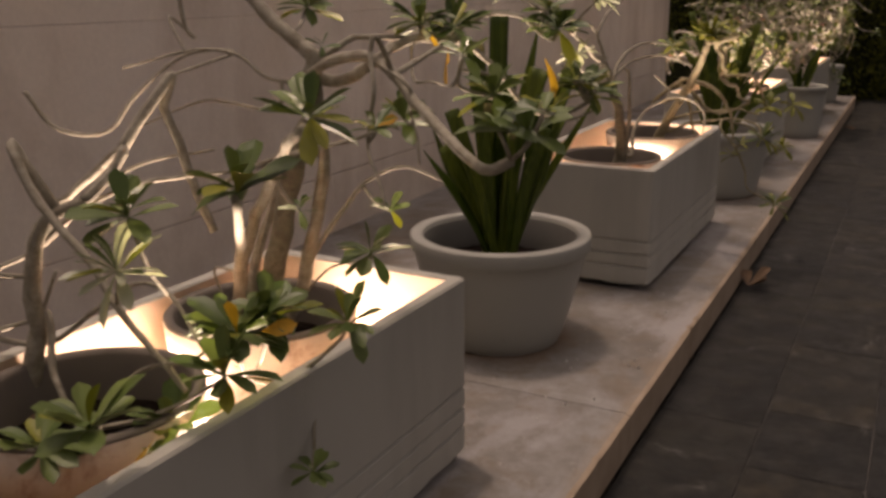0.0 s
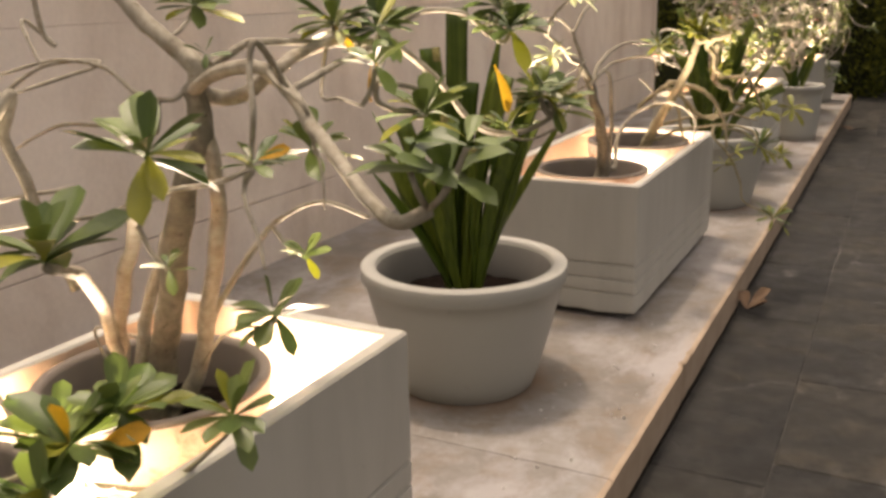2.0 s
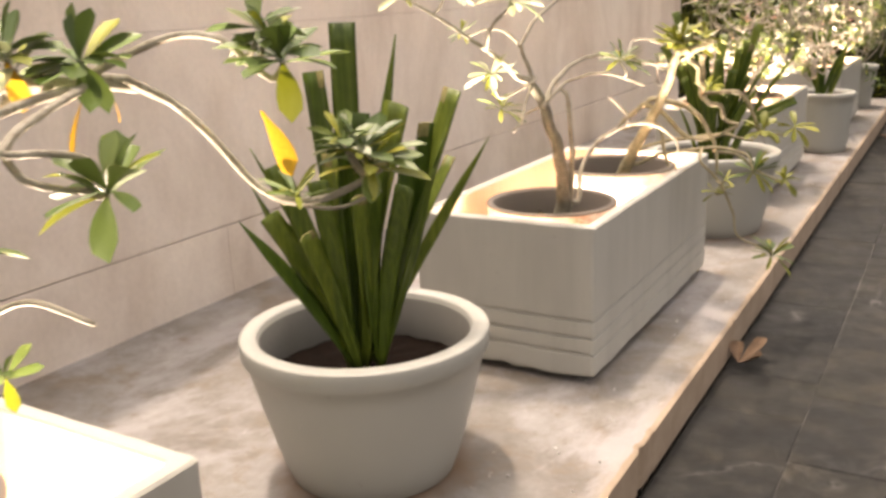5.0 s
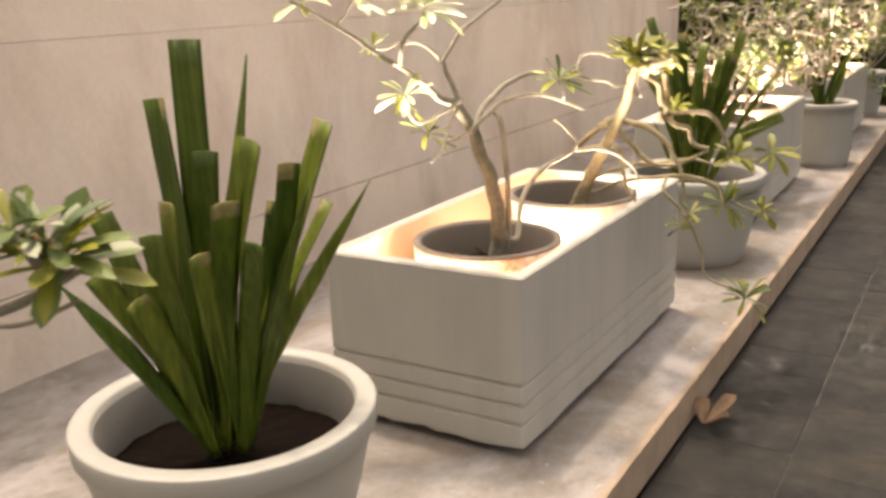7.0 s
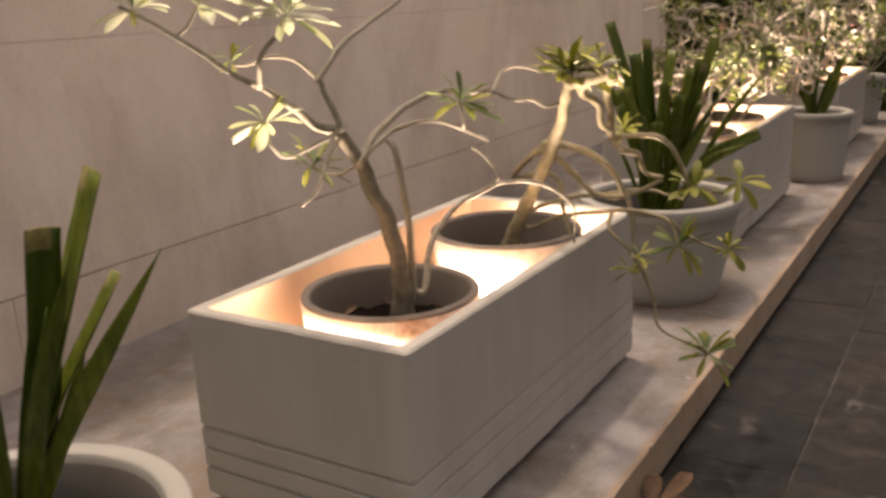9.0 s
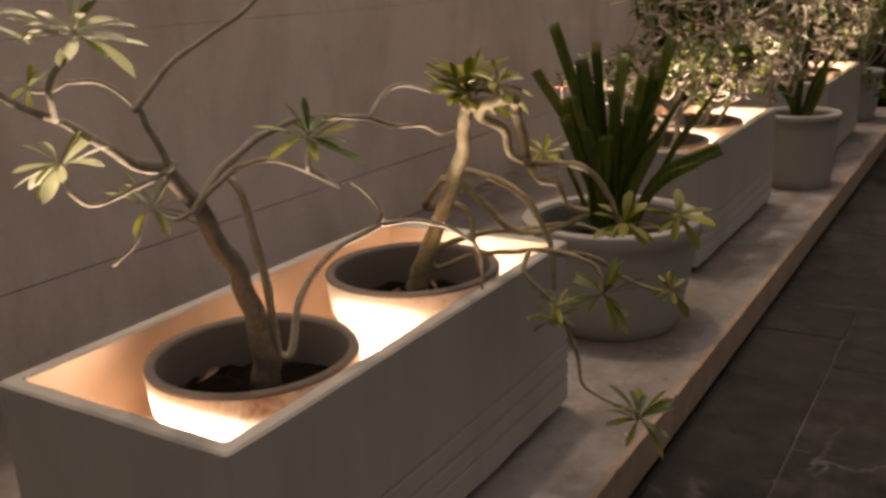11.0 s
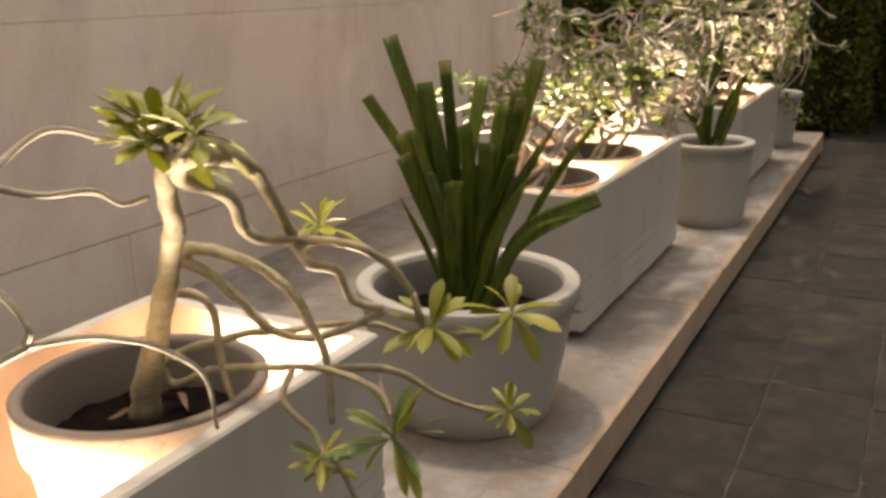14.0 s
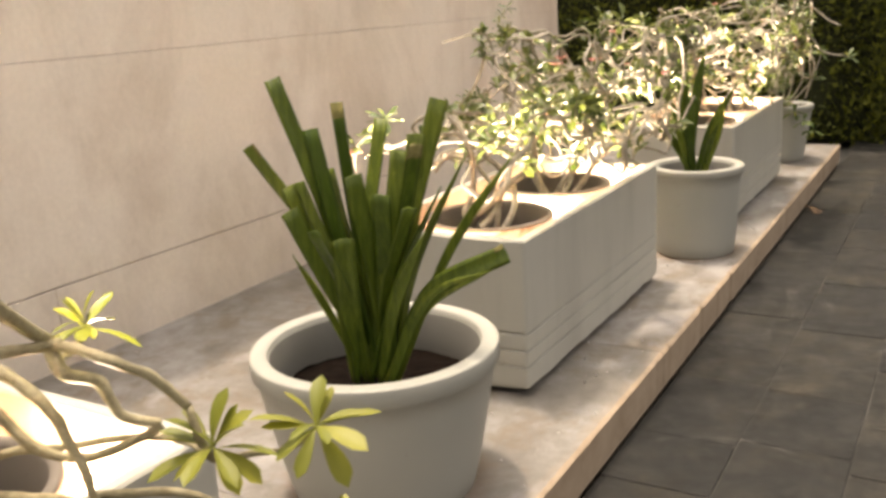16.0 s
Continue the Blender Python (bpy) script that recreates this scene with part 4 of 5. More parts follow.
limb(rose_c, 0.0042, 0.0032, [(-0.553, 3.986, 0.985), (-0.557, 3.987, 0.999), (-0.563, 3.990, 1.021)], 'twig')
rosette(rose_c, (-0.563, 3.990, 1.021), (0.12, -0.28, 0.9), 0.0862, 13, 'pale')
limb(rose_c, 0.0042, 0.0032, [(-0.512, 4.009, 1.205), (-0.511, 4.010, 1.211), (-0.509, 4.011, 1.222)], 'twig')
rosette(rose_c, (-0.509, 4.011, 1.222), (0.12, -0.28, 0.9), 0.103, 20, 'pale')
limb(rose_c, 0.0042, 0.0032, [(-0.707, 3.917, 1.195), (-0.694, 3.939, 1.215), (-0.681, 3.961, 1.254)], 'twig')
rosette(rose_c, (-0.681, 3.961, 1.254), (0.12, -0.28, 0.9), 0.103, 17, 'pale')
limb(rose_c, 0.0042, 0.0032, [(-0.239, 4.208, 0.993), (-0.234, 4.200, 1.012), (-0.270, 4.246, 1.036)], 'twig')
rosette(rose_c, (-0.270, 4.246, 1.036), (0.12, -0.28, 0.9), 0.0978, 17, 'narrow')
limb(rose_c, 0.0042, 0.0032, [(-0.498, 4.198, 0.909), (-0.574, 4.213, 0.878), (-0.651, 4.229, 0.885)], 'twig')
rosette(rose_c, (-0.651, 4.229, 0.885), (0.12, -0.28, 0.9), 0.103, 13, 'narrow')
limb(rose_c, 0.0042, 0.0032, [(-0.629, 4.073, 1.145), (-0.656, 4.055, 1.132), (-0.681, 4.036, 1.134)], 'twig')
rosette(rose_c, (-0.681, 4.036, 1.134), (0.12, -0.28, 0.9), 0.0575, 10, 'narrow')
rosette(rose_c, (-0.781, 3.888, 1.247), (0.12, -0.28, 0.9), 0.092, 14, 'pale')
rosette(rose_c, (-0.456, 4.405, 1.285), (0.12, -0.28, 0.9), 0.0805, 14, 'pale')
# rose_d
limb(rose_d, 0.016, 0.0092, [(-0.460, 4.818, 0.564), (-0.383, 4.785, 0.715), (-0.308, 4.754, 0.845), (-0.260, 4.727, 0.935), (-0.234, 4.700, 0.999), (-0.221, 4.684, 1.035)], 'trunk')
limb(rose_d, 0.011, 0.0076, [(-0.221, 4.684, 1.035), (-0.162, 4.651, 1.045), (-0.095, 4.637, 1.057), (-0.171, 4.801, 1.005), (-0.178, 4.850, 0.945), (-0.206, 4.930, 0.869)], 'branch')
limb(rose_d, 0.0092, 0.005, [(-0.170, 4.658, 1.043), (-0.189, 4.682, 1.014), (-0.170, 4.745, 0.981), (-0.171, 4.771, 0.930), (-0.160, 4.799, 0.908), (-0.194, 4.921, 0.872), (-0.078, 4.900, 0.882), (-0.047, 4.946, 0.841), (-0.029, 4.983, 0.789)], 'branch')
limb(rose_d, 0.0084, 0.005, [(-0.205, 4.925, 0.868), (-0.173, 4.916, 0.838), (-0.136, 4.936, 0.825), (-0.122, 4.950, 0.775), (-0.079, 4.979, 0.757)], 'branch')
limb(rose_d, 0.0084, 0.005, [(-0.397, 4.856, 0.836), (-0.348, 4.868, 0.819), (-0.295, 4.889, 0.768), (-0.247, 4.909, 0.717), (-0.177, 4.939, 0.707), (-0.079, 4.979, 0.752)], 'branch')
limb(rose_d, 0.01, 0.0042, [(-0.379, 4.865, 0.828), (-0.366, 4.864, 0.853), (-0.276, 4.886, 0.839), (-0.206, 4.901, 0.797), (-0.162, 4.904, 0.732), (-0.136, 4.900, 0.671), (-0.126, 4.884, 0.590)], 'branch')
limb(rose_d, 0.0076, 0.0042, [(-0.393, 4.858, 0.835), (-0.521, 4.967, 0.729), (-0.373, 4.879, 0.770), (-0.325, 4.861, 0.741), (-0.308, 4.851, 0.663), (-0.281, 4.847, 0.584)], 'branch')
limb(rose_d, 0.0067, 0.0034, [(-0.428, 4.804, 0.627), (-0.434, 4.830, 0.643), (-0.390, 4.855, 0.679), (-0.301, 4.907, 0.703), (-0.231, 4.947, 0.707), (-0.143, 4.998, 0.717), (-0.091, 5.029, 0.702), (-0.035, 5.019, 0.692)], 'branch')
limb(rose_d, 0.0067, 0.0034, [(-0.427, 4.834, 0.648), (-0.411, 4.843, 0.620), (-0.325, 4.851, 0.658), (-0.220, 4.861, 0.677), (-0.121, 4.869, 0.689), (-0.025, 4.871, 0.667), (0.006, 4.850, 0.607)], 'branch')
limb(rose_d, 0.0059, 0.0034, [(-0.136, 4.900, 0.671), (-0.146, 4.924, 0.665), (-0.078, 5.003, 0.640), (-0.030, 5.064, 0.579), (0.051, 5.155, 0.518)], 'branch')
limb(rose_d, 0.005, 0.0025, [(-0.029, 4.983, 0.789), (0.000, 4.984, 0.722), (0.045, 5.025, 0.720), (0.069, 5.055, 0.714), (0.092, 5.088, 0.733)], 'branch')
limb(rose_d, 0.005, 0.0025, [(-0.179, 4.864, 0.681), (-0.170, 4.826, 0.643), (-0.103, 4.848, 0.564), (-0.059, 4.857, 0.457), (-0.037, 4.856, 0.377), (0.070, 4.898, 0.324)], 'branch')
limb(rose_d, 0.0042, 0.0032, [(-0.214, 4.682, 1.036), (-0.213, 4.683, 1.045), (-0.216, 4.686, 1.057)], 'twig')
rosette(rose_d, (-0.216, 4.686, 1.057), (0.12, -0.28, 0.9), 0.113, 23, 'light')
limb(rose_d, 0.0042, 0.0032, [(-0.090, 4.583, 1.062), (-0.081, 4.577, 1.072), (-0.125, 4.644, 1.076)], 'twig')
rosette(rose_d, (-0.125, 4.644, 1.076), (0.12, -0.28, 0.9), 0.0805, 11, 'light')
limb(rose_d, 0.0042, 0.0032, [(-0.221, 4.684, 1.035), (-0.229, 4.679, 1.039), (-0.236, 4.675, 1.050)], 'twig')
rosette(rose_d, (-0.236, 4.675, 1.050), (0.12, -0.28, 0.9), 0.092, 10, 'light')
limb(rose_d, 0.0042, 0.0032, [(-0.190, 4.922, 0.852), (-0.193, 4.952, 0.855), (-0.190, 4.971, 0.878)], 'twig')
rosette(rose_d, (-0.190, 4.971, 0.878), (0.12, -0.28, 0.9), 0.069, 13, 'light')
rosette(rose_d, (0.001, 4.988, 0.731), (0.12, -0.28, 0.9), 0.0862, 15, 'light')
rosette(rose_d, (0.092, 5.088, 0.733), (0.12, -0.28, 0.9), 0.0862, 13, 'light')
rosette(rose_d, (0.058, 5.158, 0.524), (0.12, -0.28, 0.9), 0.069, 13, 'light')
limb(rose_d, 0.0042, 0.0032, [(-0.194, 4.675, 1.038), (-0.195, 4.676, 1.044), (-0.197, 4.678, 1.051)], 'twig')
rosette(rose_d, (-0.197, 4.678, 1.051), (0.12, -0.28, 0.9), 0.103, 10, 'pale')
rosette(rose_d, (0.008, 4.851, 0.607), (0.12, -0.28, 0.9), 0.103, 17, 'narrow')
limb(rose_d, 0.0042, 0.0032, [(-0.115, 4.845, 0.576), (-0.096, 4.814, 0.574), (-0.076, 4.784, 0.588)], 'twig')
rosette(rose_d, (-0.076, 4.784, 0.588), (0.12, -0.28, 0.9), 0.069, 10, 'narrow')
limb(rose_d, 0.0042, 0.0032, [(0.070, 4.898, 0.324), (0.071, 4.899, 0.310), (0.072, 4.900, 0.302)], 'twig')
rosette(rose_d, (0.072, 4.900, 0.302), (0.12, -0.28, 0.9), 0.0978, 18, 'narrow')
limb(rose_d, 0.0042, 0.0032, [(-0.090, 4.583, 1.062), (-0.114, 4.615, 1.070), (-0.183, 4.705, 1.081)], 'twig')
rosette(rose_d, (-0.183, 4.705, 1.081), (0.12, -0.28, 0.9), 0.069, 8, 'light')
limb(rose_d, 0.0042, 0.0032, [(-0.092, 4.850, 0.537), (-0.108, 4.854, 0.526), (-0.122, 4.859, 0.523)], 'twig')
rosette(rose_d, (-0.122, 4.859, 0.523), (0.12, -0.28, 0.9), 0.069, 10, 'light')


def strap_leaf(plant, tip, width, cut):
    """A long stiff leaf from the crown to the given tip; cut leaves end square."""
    base = plant.location
    end = Vector(tip) - base
    out = Vector((end.x, end.y, 0))
    start = out * 0.10 + Vector((rng.uniform(-0.03, 0.03), rng.uniform(-0.03, 0.03), -0.02))
    lean = out.length / max(0.05, end.z)
    mid = start + (end - start) * 0.5 + Vector((0, 0, (0.10 if plant == strap_a else 0.17) * out.length * min(1.5, lean))) - out * 0.06 + Vector((rng.uniform(-0.022, 0.022), rng.uniform(-0.022, 0.022), 0))
    line = spline([start, mid, end], 9)
    width *= 0.92 if plant == strap_a else 0.86
    turn = rng.uniform(-0.95, 0.95)
    face = Vector((0.55 * math.cos(turn) + 0.83 * math.sin(turn), -0.83 * math.cos(turn) + 0.55 * math.sin(turn), 0.15))
    bm = bmesh.new()
    rows = []
    for i, p in enumerate(line):
        t = i / (len(line) - 1)
        d = (line[min(i + 1, len(line) - 1)] - line[max(i - 1, 0)]).normalized()
        side = d.cross(face).normalized()
        nrm = side.cross(d)
        w = width * (0.42 + 0.62 * math.sin(min(1, t * 1.25) * math.pi / 2))
        if not cut:
            w *= 1.0 if t < 0.55 else max(0.04, 1 - ((t - 0.55) / 0.45) ** 1.6)
        th = 0.0045 * (1.4 - t)
        rows.append([bm.verts.new(p + side * w * a + nrm * (w * f * (1.8 - t) + b * th)) for a, f, b in ((-0.5, 0.16, 0), (-0.25, 0.05, 1), (0, -0.05, 1), (0.25, 0.05, 1), (0.5, 0.16, 0), (0.25, 0.05, -1), (0, -0.05, -1), (-0.25, 0.05, -1))])
    for a, b in zip(rows, rows[1:]):
        for i in range(8):
            j = (i + 1) % 8
            bm.faces.new((a[i], a[j], b[j], b[i]))
    bm.faces.new(rows[-1])
    bm.faces.new(rows[0][::-1])
    bmesh.ops.recalc_face_normals(bm, faces=bm.faces)
    ob = part("leaf", bm, STRAP, plant)
    if cut and rng.random() < 0.3:                  # the cut has dried to a brown margin
        ob.data.materials.append(STRAP_CUT)
        zs = sorted(v.co.z for v in ob.data.vertices)
        for f in ob.data.polygons:
            f.material_index = int(min(ob.data.vertices[k].co.z for k in f.vertices) > zs[-9] - 0.004)
    return ob


strap_a = thing("crinum_lily", (-0.574, 3.310, 0.42), "clump of stiff green strap leaves cut square at the top", "plant", "strap-leaved plants in the round pots")
strap_b = thing("crinum_lily", (-0.388, 5.90, 0.42), "clump of dark green strap leaves, some trimmed square", "plant", "strap-leaved plants in the round pots")
strap_c = thing("crinum_lily", (-0.235, 8.20, 0.46), "small clump of dark strap leaves in a slim pot", "plant", "strap-leaved plants in the round pots")
strap_leaf(strap_a, (-0.589, 3.322, 1.200), 0.062, 1)
strap_leaf(strap_a, (-0.461, 3.339, 1.171), 0.062, 0)
strap_leaf(strap_a, (-0.659, 3.304, 1.095), 0.075, 1)
strap_leaf(strap_a, (-0.444, 3.315, 1.025), 0.075, 1)
strap_leaf(strap_a, (-0.379, 3.446, 1.043), 0.058, 1)
strap_leaf(strap_a, (-0.420, 3.376, 0.976), 0.05, 1)
strap_leaf(strap_a, (-0.469, 3.255, 0.924), 0.06, 1)
strap_leaf(strap_a, (-0.315, 3.484, 0.930), 0.035, 0)
strap_leaf(strap_a, (-0.693, 3.207, 0.759), 0.05, 0)
strap_leaf(strap_a, (-0.824, 3.245, 0.920), 0.03, 0)
strap_leaf(strap_a, (-0.697, 3.262, 0.801), 0.05, 0)
strap_leaf(strap_a, (-0.698, 3.146, 0.792), 0.05, 1)
strap_leaf(strap_a, (-0.469, 3.453, 0.778), 0.03, 0)
strap_leaf(strap_a, (-0.534, 3.286, 1.006), 0.05, 1)
strap_leaf(strap_a, (-0.567, 3.220, 0.921), 0.05, 1)
strap_leaf(strap_a, (-0.508, 3.441, 0.882), 0.05, 1)
strap_leaf(strap_a, (-0.376, 3.379, 0.936), 0.045, 0)
strap_leaf(strap_a, (-0.496, 3.205, 0.837), 0.045, 1)
strap_leaf(strap_a, (-0.397, 3.251, 0.856), 0.05, 1)
strap_leaf(strap_a, (-0.738, 3.145, 0.853), 0.045, 0)
strap_leaf(strap_a, (-0.675, 3.158, 0.905), 0.05, 1)
strap_leaf(strap_a, (-0.742, 3.097, 0.784), 0.045, 0)
strap_leaf(strap_a, (-0.601, 3.145, 0.755), 0.05, 1)
strap_leaf(strap_a, (-0.585, 3.188, 0.869), 0.05, 1)
strap_leaf(strap_a, (-0.374, 3.334, 0.882), 0.04, 0)
strap_leaf(strap_a, (-0.414, 3.484, 0.881), 0.04, 1)
strap_leaf(strap_b, (-0.567, 5.838, 1.127), 0.042, 1)
strap_leaf(strap_b, (-0.467, 5.835, 1.016), 0.05, 1)
strap_leaf(strap_b, (-0.595, 5.768, 0.985), 0.04, 1)
strap_leaf(strap_b, (-0.458, 5.929, 1.064), 0.038, 1)
strap_leaf(strap_b, (-0.237, 6.012, 1.062), 0.055, 1)
strap_leaf(strap_b, (-0.295, 5.927, 0.958), 0.045, 1)
strap_leaf(strap_b, (-0.237, 5.900, 0.976), 0.045, 1)
strap_leaf(strap_b, (-0.141, 5.963, 0.952), 0.04, 0)
strap_leaf(strap_b, (-0.053, 6.032, 0.950), 0.03, 0)
strap_leaf(strap_b, (-0.047, 5.948, 0.733), 0.05, 1)
strap_leaf(strap_b, (-0.365, 5.779, 0.782), 0.06, 1)
strap_leaf(strap_b, (-0.481, 5.795, 0.902), 0.04, 1)
strap_leaf(strap_b, (-0.533, 5.804, 0.725), 0.03, 0)
strap_leaf(strap_b, (-0.359, 5.825, 0.916), 0.05, 1)
strap_leaf(strap_b, (-0.243, 5.866, 0.841), 0.05, 1)
strap_leaf(strap_b, (-0.472, 5.902, 0.914), 0.045, 1)
strap_leaf(strap_b, (-0.380, 5.994, 1.018), 0.045, 1)
strap_leaf(strap_b, (-0.166, 5.883, 0.889), 0.04, 0)
strap_leaf(strap_b, (-0.404, 5.736, 0.808), 0.045, 1)
strap_leaf(strap_b, (-0.189, 5.850, 0.800), 0.045, 0)
strap_leaf(strap_c, (-0.196, 8.181, 1.017), 0.07, 0)
strap_leaf(strap_c, (-0.106, 8.174, 0.815), 0.06, 0)
strap_leaf(strap_c, (-0.340, 8.104, 0.843), 0.06, 0)
strap_leaf(strap_c, (-0.293, 8.186, 0.912), 0.06, 1)
strap_leaf(strap_c, (-0.400, 8.016, 0.750), 0.05, 0)
strap_leaf(strap_c, (-0.121, 8.133, 0.707), 0.05, 0)
strap_leaf(strap_c, (-0.210, 8.061, 0.824), 0.06, 1)
strap_leaf(strap_c, (-0.283, 8.022, 0.728), 0.05, 0)
strap_leaf(strap_c, (-0.087, 8.298, 0.854), 0.05, 0)


# dense tangles in the two far boxes
PETAL_MESH = mesh_of("petal", blade(0.034, 0.024, 0.2, 0.1, 0.2, 4), PETAL)


def tangle(plant, seed, limbs, spread, height, leaves, flowers, lean=(0, 0)):
    r = random.Random(seed)
    ends = []
    for i in range(limbs):
        ang = r.uniform(0, 2 * math.pi)
        if i < 5:                                   # stems out of the soil
            p = Vector((0.05 * math.cos(ang), 0.05 * math.sin(ang), 0))
            d = Vector((math.cos(ang) * 0.5 + lean[0], math.sin(ang) * 0.5 + lean[1], 1)).normalized()
        else:                                       # side branches off what has grown so far
            p = ends[r.randrange(len(ends))][0].copy()
            d = Vector((math.cos(ang) + lean[0], math.sin(ang) + lean[1], r.uniform(-0.2, 0.9))).normalized()
        pts = [p.copy()]
        for k in range(11 if i < 5 else 8):
            d = (d + Vector((r.uniform(-0.95, 0.95), r.uniform(-0.95, 0.95), r.uniform(-0.85, 0.7)))).normalized()
            if p.z > height * 0.85:
                d.z = min(d.z, -0.1)
            if p.z < 0.24:
                d.z = max(d.z, 0.75 if i < 5 else 0.25)
            p = p + d * 0.078
            p.x = max(-spread[0], min(spread[0], p.x))
            p.y = max(-spread[1], min(spread[1], p.y))
            pts.append(p.copy())
            if p.z > 0.22:
                ends.append((p.copy(), d.copy()))
        bm = bmesh.new()
        tube(bm, spline(pts, 5), r.uniform(0.009, 0.015) if i < 5 else r.uniform(0.005, 0.010), 0.004, 6)
        part("trunk" if i < 5 else "branch", bm, PALE_BARK, plant)
    bm = bmesh.new()
    for i in range(leaves):
        if i % 9 == 0:
            at, axis = ends[r.randrange(len(ends))]
            axis = (axis + Vector((0, 0, 0.8))).normalized()
        p = at + Vector((r.gauss(0, 0.008), r.gauss(0, 0.008), r.gauss(0, 0.008)))
        d = (axis * 0.55 + Vector((r.gauss(0, 1), r.gauss(0, 1), r.gauss(0, 0.8))).normalized()).normalized()
        s, w = r.uniform(0.035, 0.068), 0.40
        q = Matrix.Translation(p) @ d.to_track_quat("Y", "Z").to_matrix().to_4x4() @ pose(0, 0, 0, 0, r.uniform(-40, 40), 0) @ Matrix.Scale(s, 4)
        v = [bm.verts.new(q @ Vector(c)) for c in ((0, 0, 0), (-w * 0.4, 0.45, 0.06), (-w * 0.5, 0.75, 0.05), (0, 1, -0.1), (w * 0.5, 0.75, 0.05), (w * 0.4, 0.45, 0.06), (0, 0.6, -0.02))]
        for a, b in ((0, 1), (1, 2), (2, 3), (3, 4), (4, 5), (5, 0)):
            bm.faces.new((v[a], v[b], v[6]))
    tagged(part("foliage", bm, LEAF_FAR, plant), kind="stuff")
    for i in range(flowers):
        p, d = ends[r.randrange(len(ends))]
        bm = bmesh.new()
        bmesh.ops.create_icosphere(bm, subdivisions=1, radius=0.004)
        bloom = part("flower", bm, LEAF_YELLOW, plant, "pink five-petalled flower", loc=(p.x, p.y, min(p.z + 0.03, height)))
        for k in range(5):
            ob = new("petal", PETAL_MESH)
            ob.parent = bloom
            ob.matrix_basis = pose(0, 0, 0, 20, 0, 72 * k)


tangle_group = "tangled desert roses far along the ledge"
for i, (x, y, h, lv, lean) in enumerate(((-0.545, 6.82, 0.44, 520, (-0.1, 0)), (-0.545, 7.36, 0.70, 620, (0.15, 0)), (-0.47, 9.07, 0.68, 620, (0.1, 0.1)), (-0.47, 9.60, 0.72, 560, (0.1, 0.2)))):
    e = thing("desert_rose", (x, y, 0.52), "dense tangle of twisted pale branches with small leaves and pink flowers", "shrub", tangle_group)
    tangle(e, 40 + i, 64 if i else 26, (0.42, 0.40) if i else (0.30, 0.32), h, int(lv * (1.7 if i else 0.9)), 6 if i else 2, lean)
    if i == 0:
        rosette(e, (-0.685, 6.457, 0.944), (0, -0.3, 1), 0.07, 10, "green")
far_rose = e
# far_rose
limb(far_rose, 0.013, 0.0096, [(-0.409, 9.597, 0.618), (-0.382, 9.607, 0.800), (-0.291, 9.652, 0.921), (-0.147, 9.727, 0.971), (-0.093, 9.755, 1.017), (-0.155, 9.719, 1.099), (-0.286, 9.646, 1.121), (-0.399, 9.583, 1.077)], 'branch')
limb(far_rose, 0.0088, 0.0048, [(-0.097, 9.753, 1.013), (-0.091, 9.750, 1.011), (-0.015, 9.792, 0.950), (0.055, 9.831, 0.867), (0.169, 9.892, 0.840)], 'branch')
limb(far_rose, 0.0088, 0.0048, [(-0.138, 9.732, 0.978), (-0.132, 9.728, 0.970), (-0.007, 9.798, 0.836), (-0.011, 9.796, 0.721), (-0.036, 9.783, 0.615)], 'branch')
limb(far_rose, 0.008, 0.0048, [(-0.092, 9.749, 1.017), (-0.041, 9.776, 1.127), (0.066, 9.835, 1.043), (0.126, 9.868, 1.015)], 'branch')
rosette(far_rose, (-0.052, 9.771, 1.080), (0.12, -0.28, 0.9), 0.069, 11, 'green')
limb(far_rose, 0.0042, 0.0032, [(-0.011, 9.796, 0.721), (-0.005, 9.800, 0.719), (0.001, 9.803, 0.721)], 'twig')
rosette(far_rose, (0.001, 9.803, 0.721), (0.12, -0.28, 0.9), 0.069, 11, 'green')
limb(far_rose, 0.0042, 0.0032, [(-0.399, 9.583, 1.077), (-0.399, 9.583, 1.067), (-0.398, 9.583, 1.061)], 'twig')
rosette(far_rose, (-0.398, 9.583, 1.061), (0.12, -0.28, 0.9), 0.069, 11, 'green')
rosette(far_rose, (0.169, 9.893, 0.830), (0.12, -0.28, 0.9), 0.069, 11, 'green')
rosette(far_rose, (-0.257, 9.659, 1.126), (0.12, -0.28, 0.9), 0.069, 11, 'green')

# upright sprig leaning out of the nearer of the two far boxes, towards the wall
sprig = thing("sprig", (-0.62, 7.40, 0.52), "thin upright sprig with narrow green leaves leaning to the wall", "shrub")
for k in range(3):
    limb(sprig, 0.0065, 0.003, [(-0.60, 7.40, 0.50), (-0.70 - 0.015 * k, 7.46, 0.68), (-0.80 - 0.015 * k, 7.54, 0.90), (-0.855 + 0.015 * k, 7.59 + 0.01 * k, 1.08 + 0.05 * k)])
for k in range(9):
    rosette(sprig, (-0.865 + 0.018 * (k % 3), 7.59, 0.99 + 0.030 * k), (0.1, -0.2, 1), 0.052, 10, "narrow")
limb(sprig, 0.004, 0.002, [(-0.80, 7.54, 0.92), (-0.90, 7.55, 1.02), (-0.945, 7.55, 1.12)], "twig")
rosette(sprig, (-0.945, 7.55, 1.12), (0, 0, 1), 0.04, 8, "narrow")

# inner leaves that fill the second lily
strap_leaf(strap_b, (-0.520, 5.800, 0.890), 0.045, 1)
strap_leaf(strap_b, (-0.500, 5.770, 0.840), 0.050, 1)
strap_leaf(strap_b, (-0.300, 5.850, 0.870), 0.055, 1)
strap_leaf(strap_b, (-0.270, 5.960, 0.990), 0.050, 1)
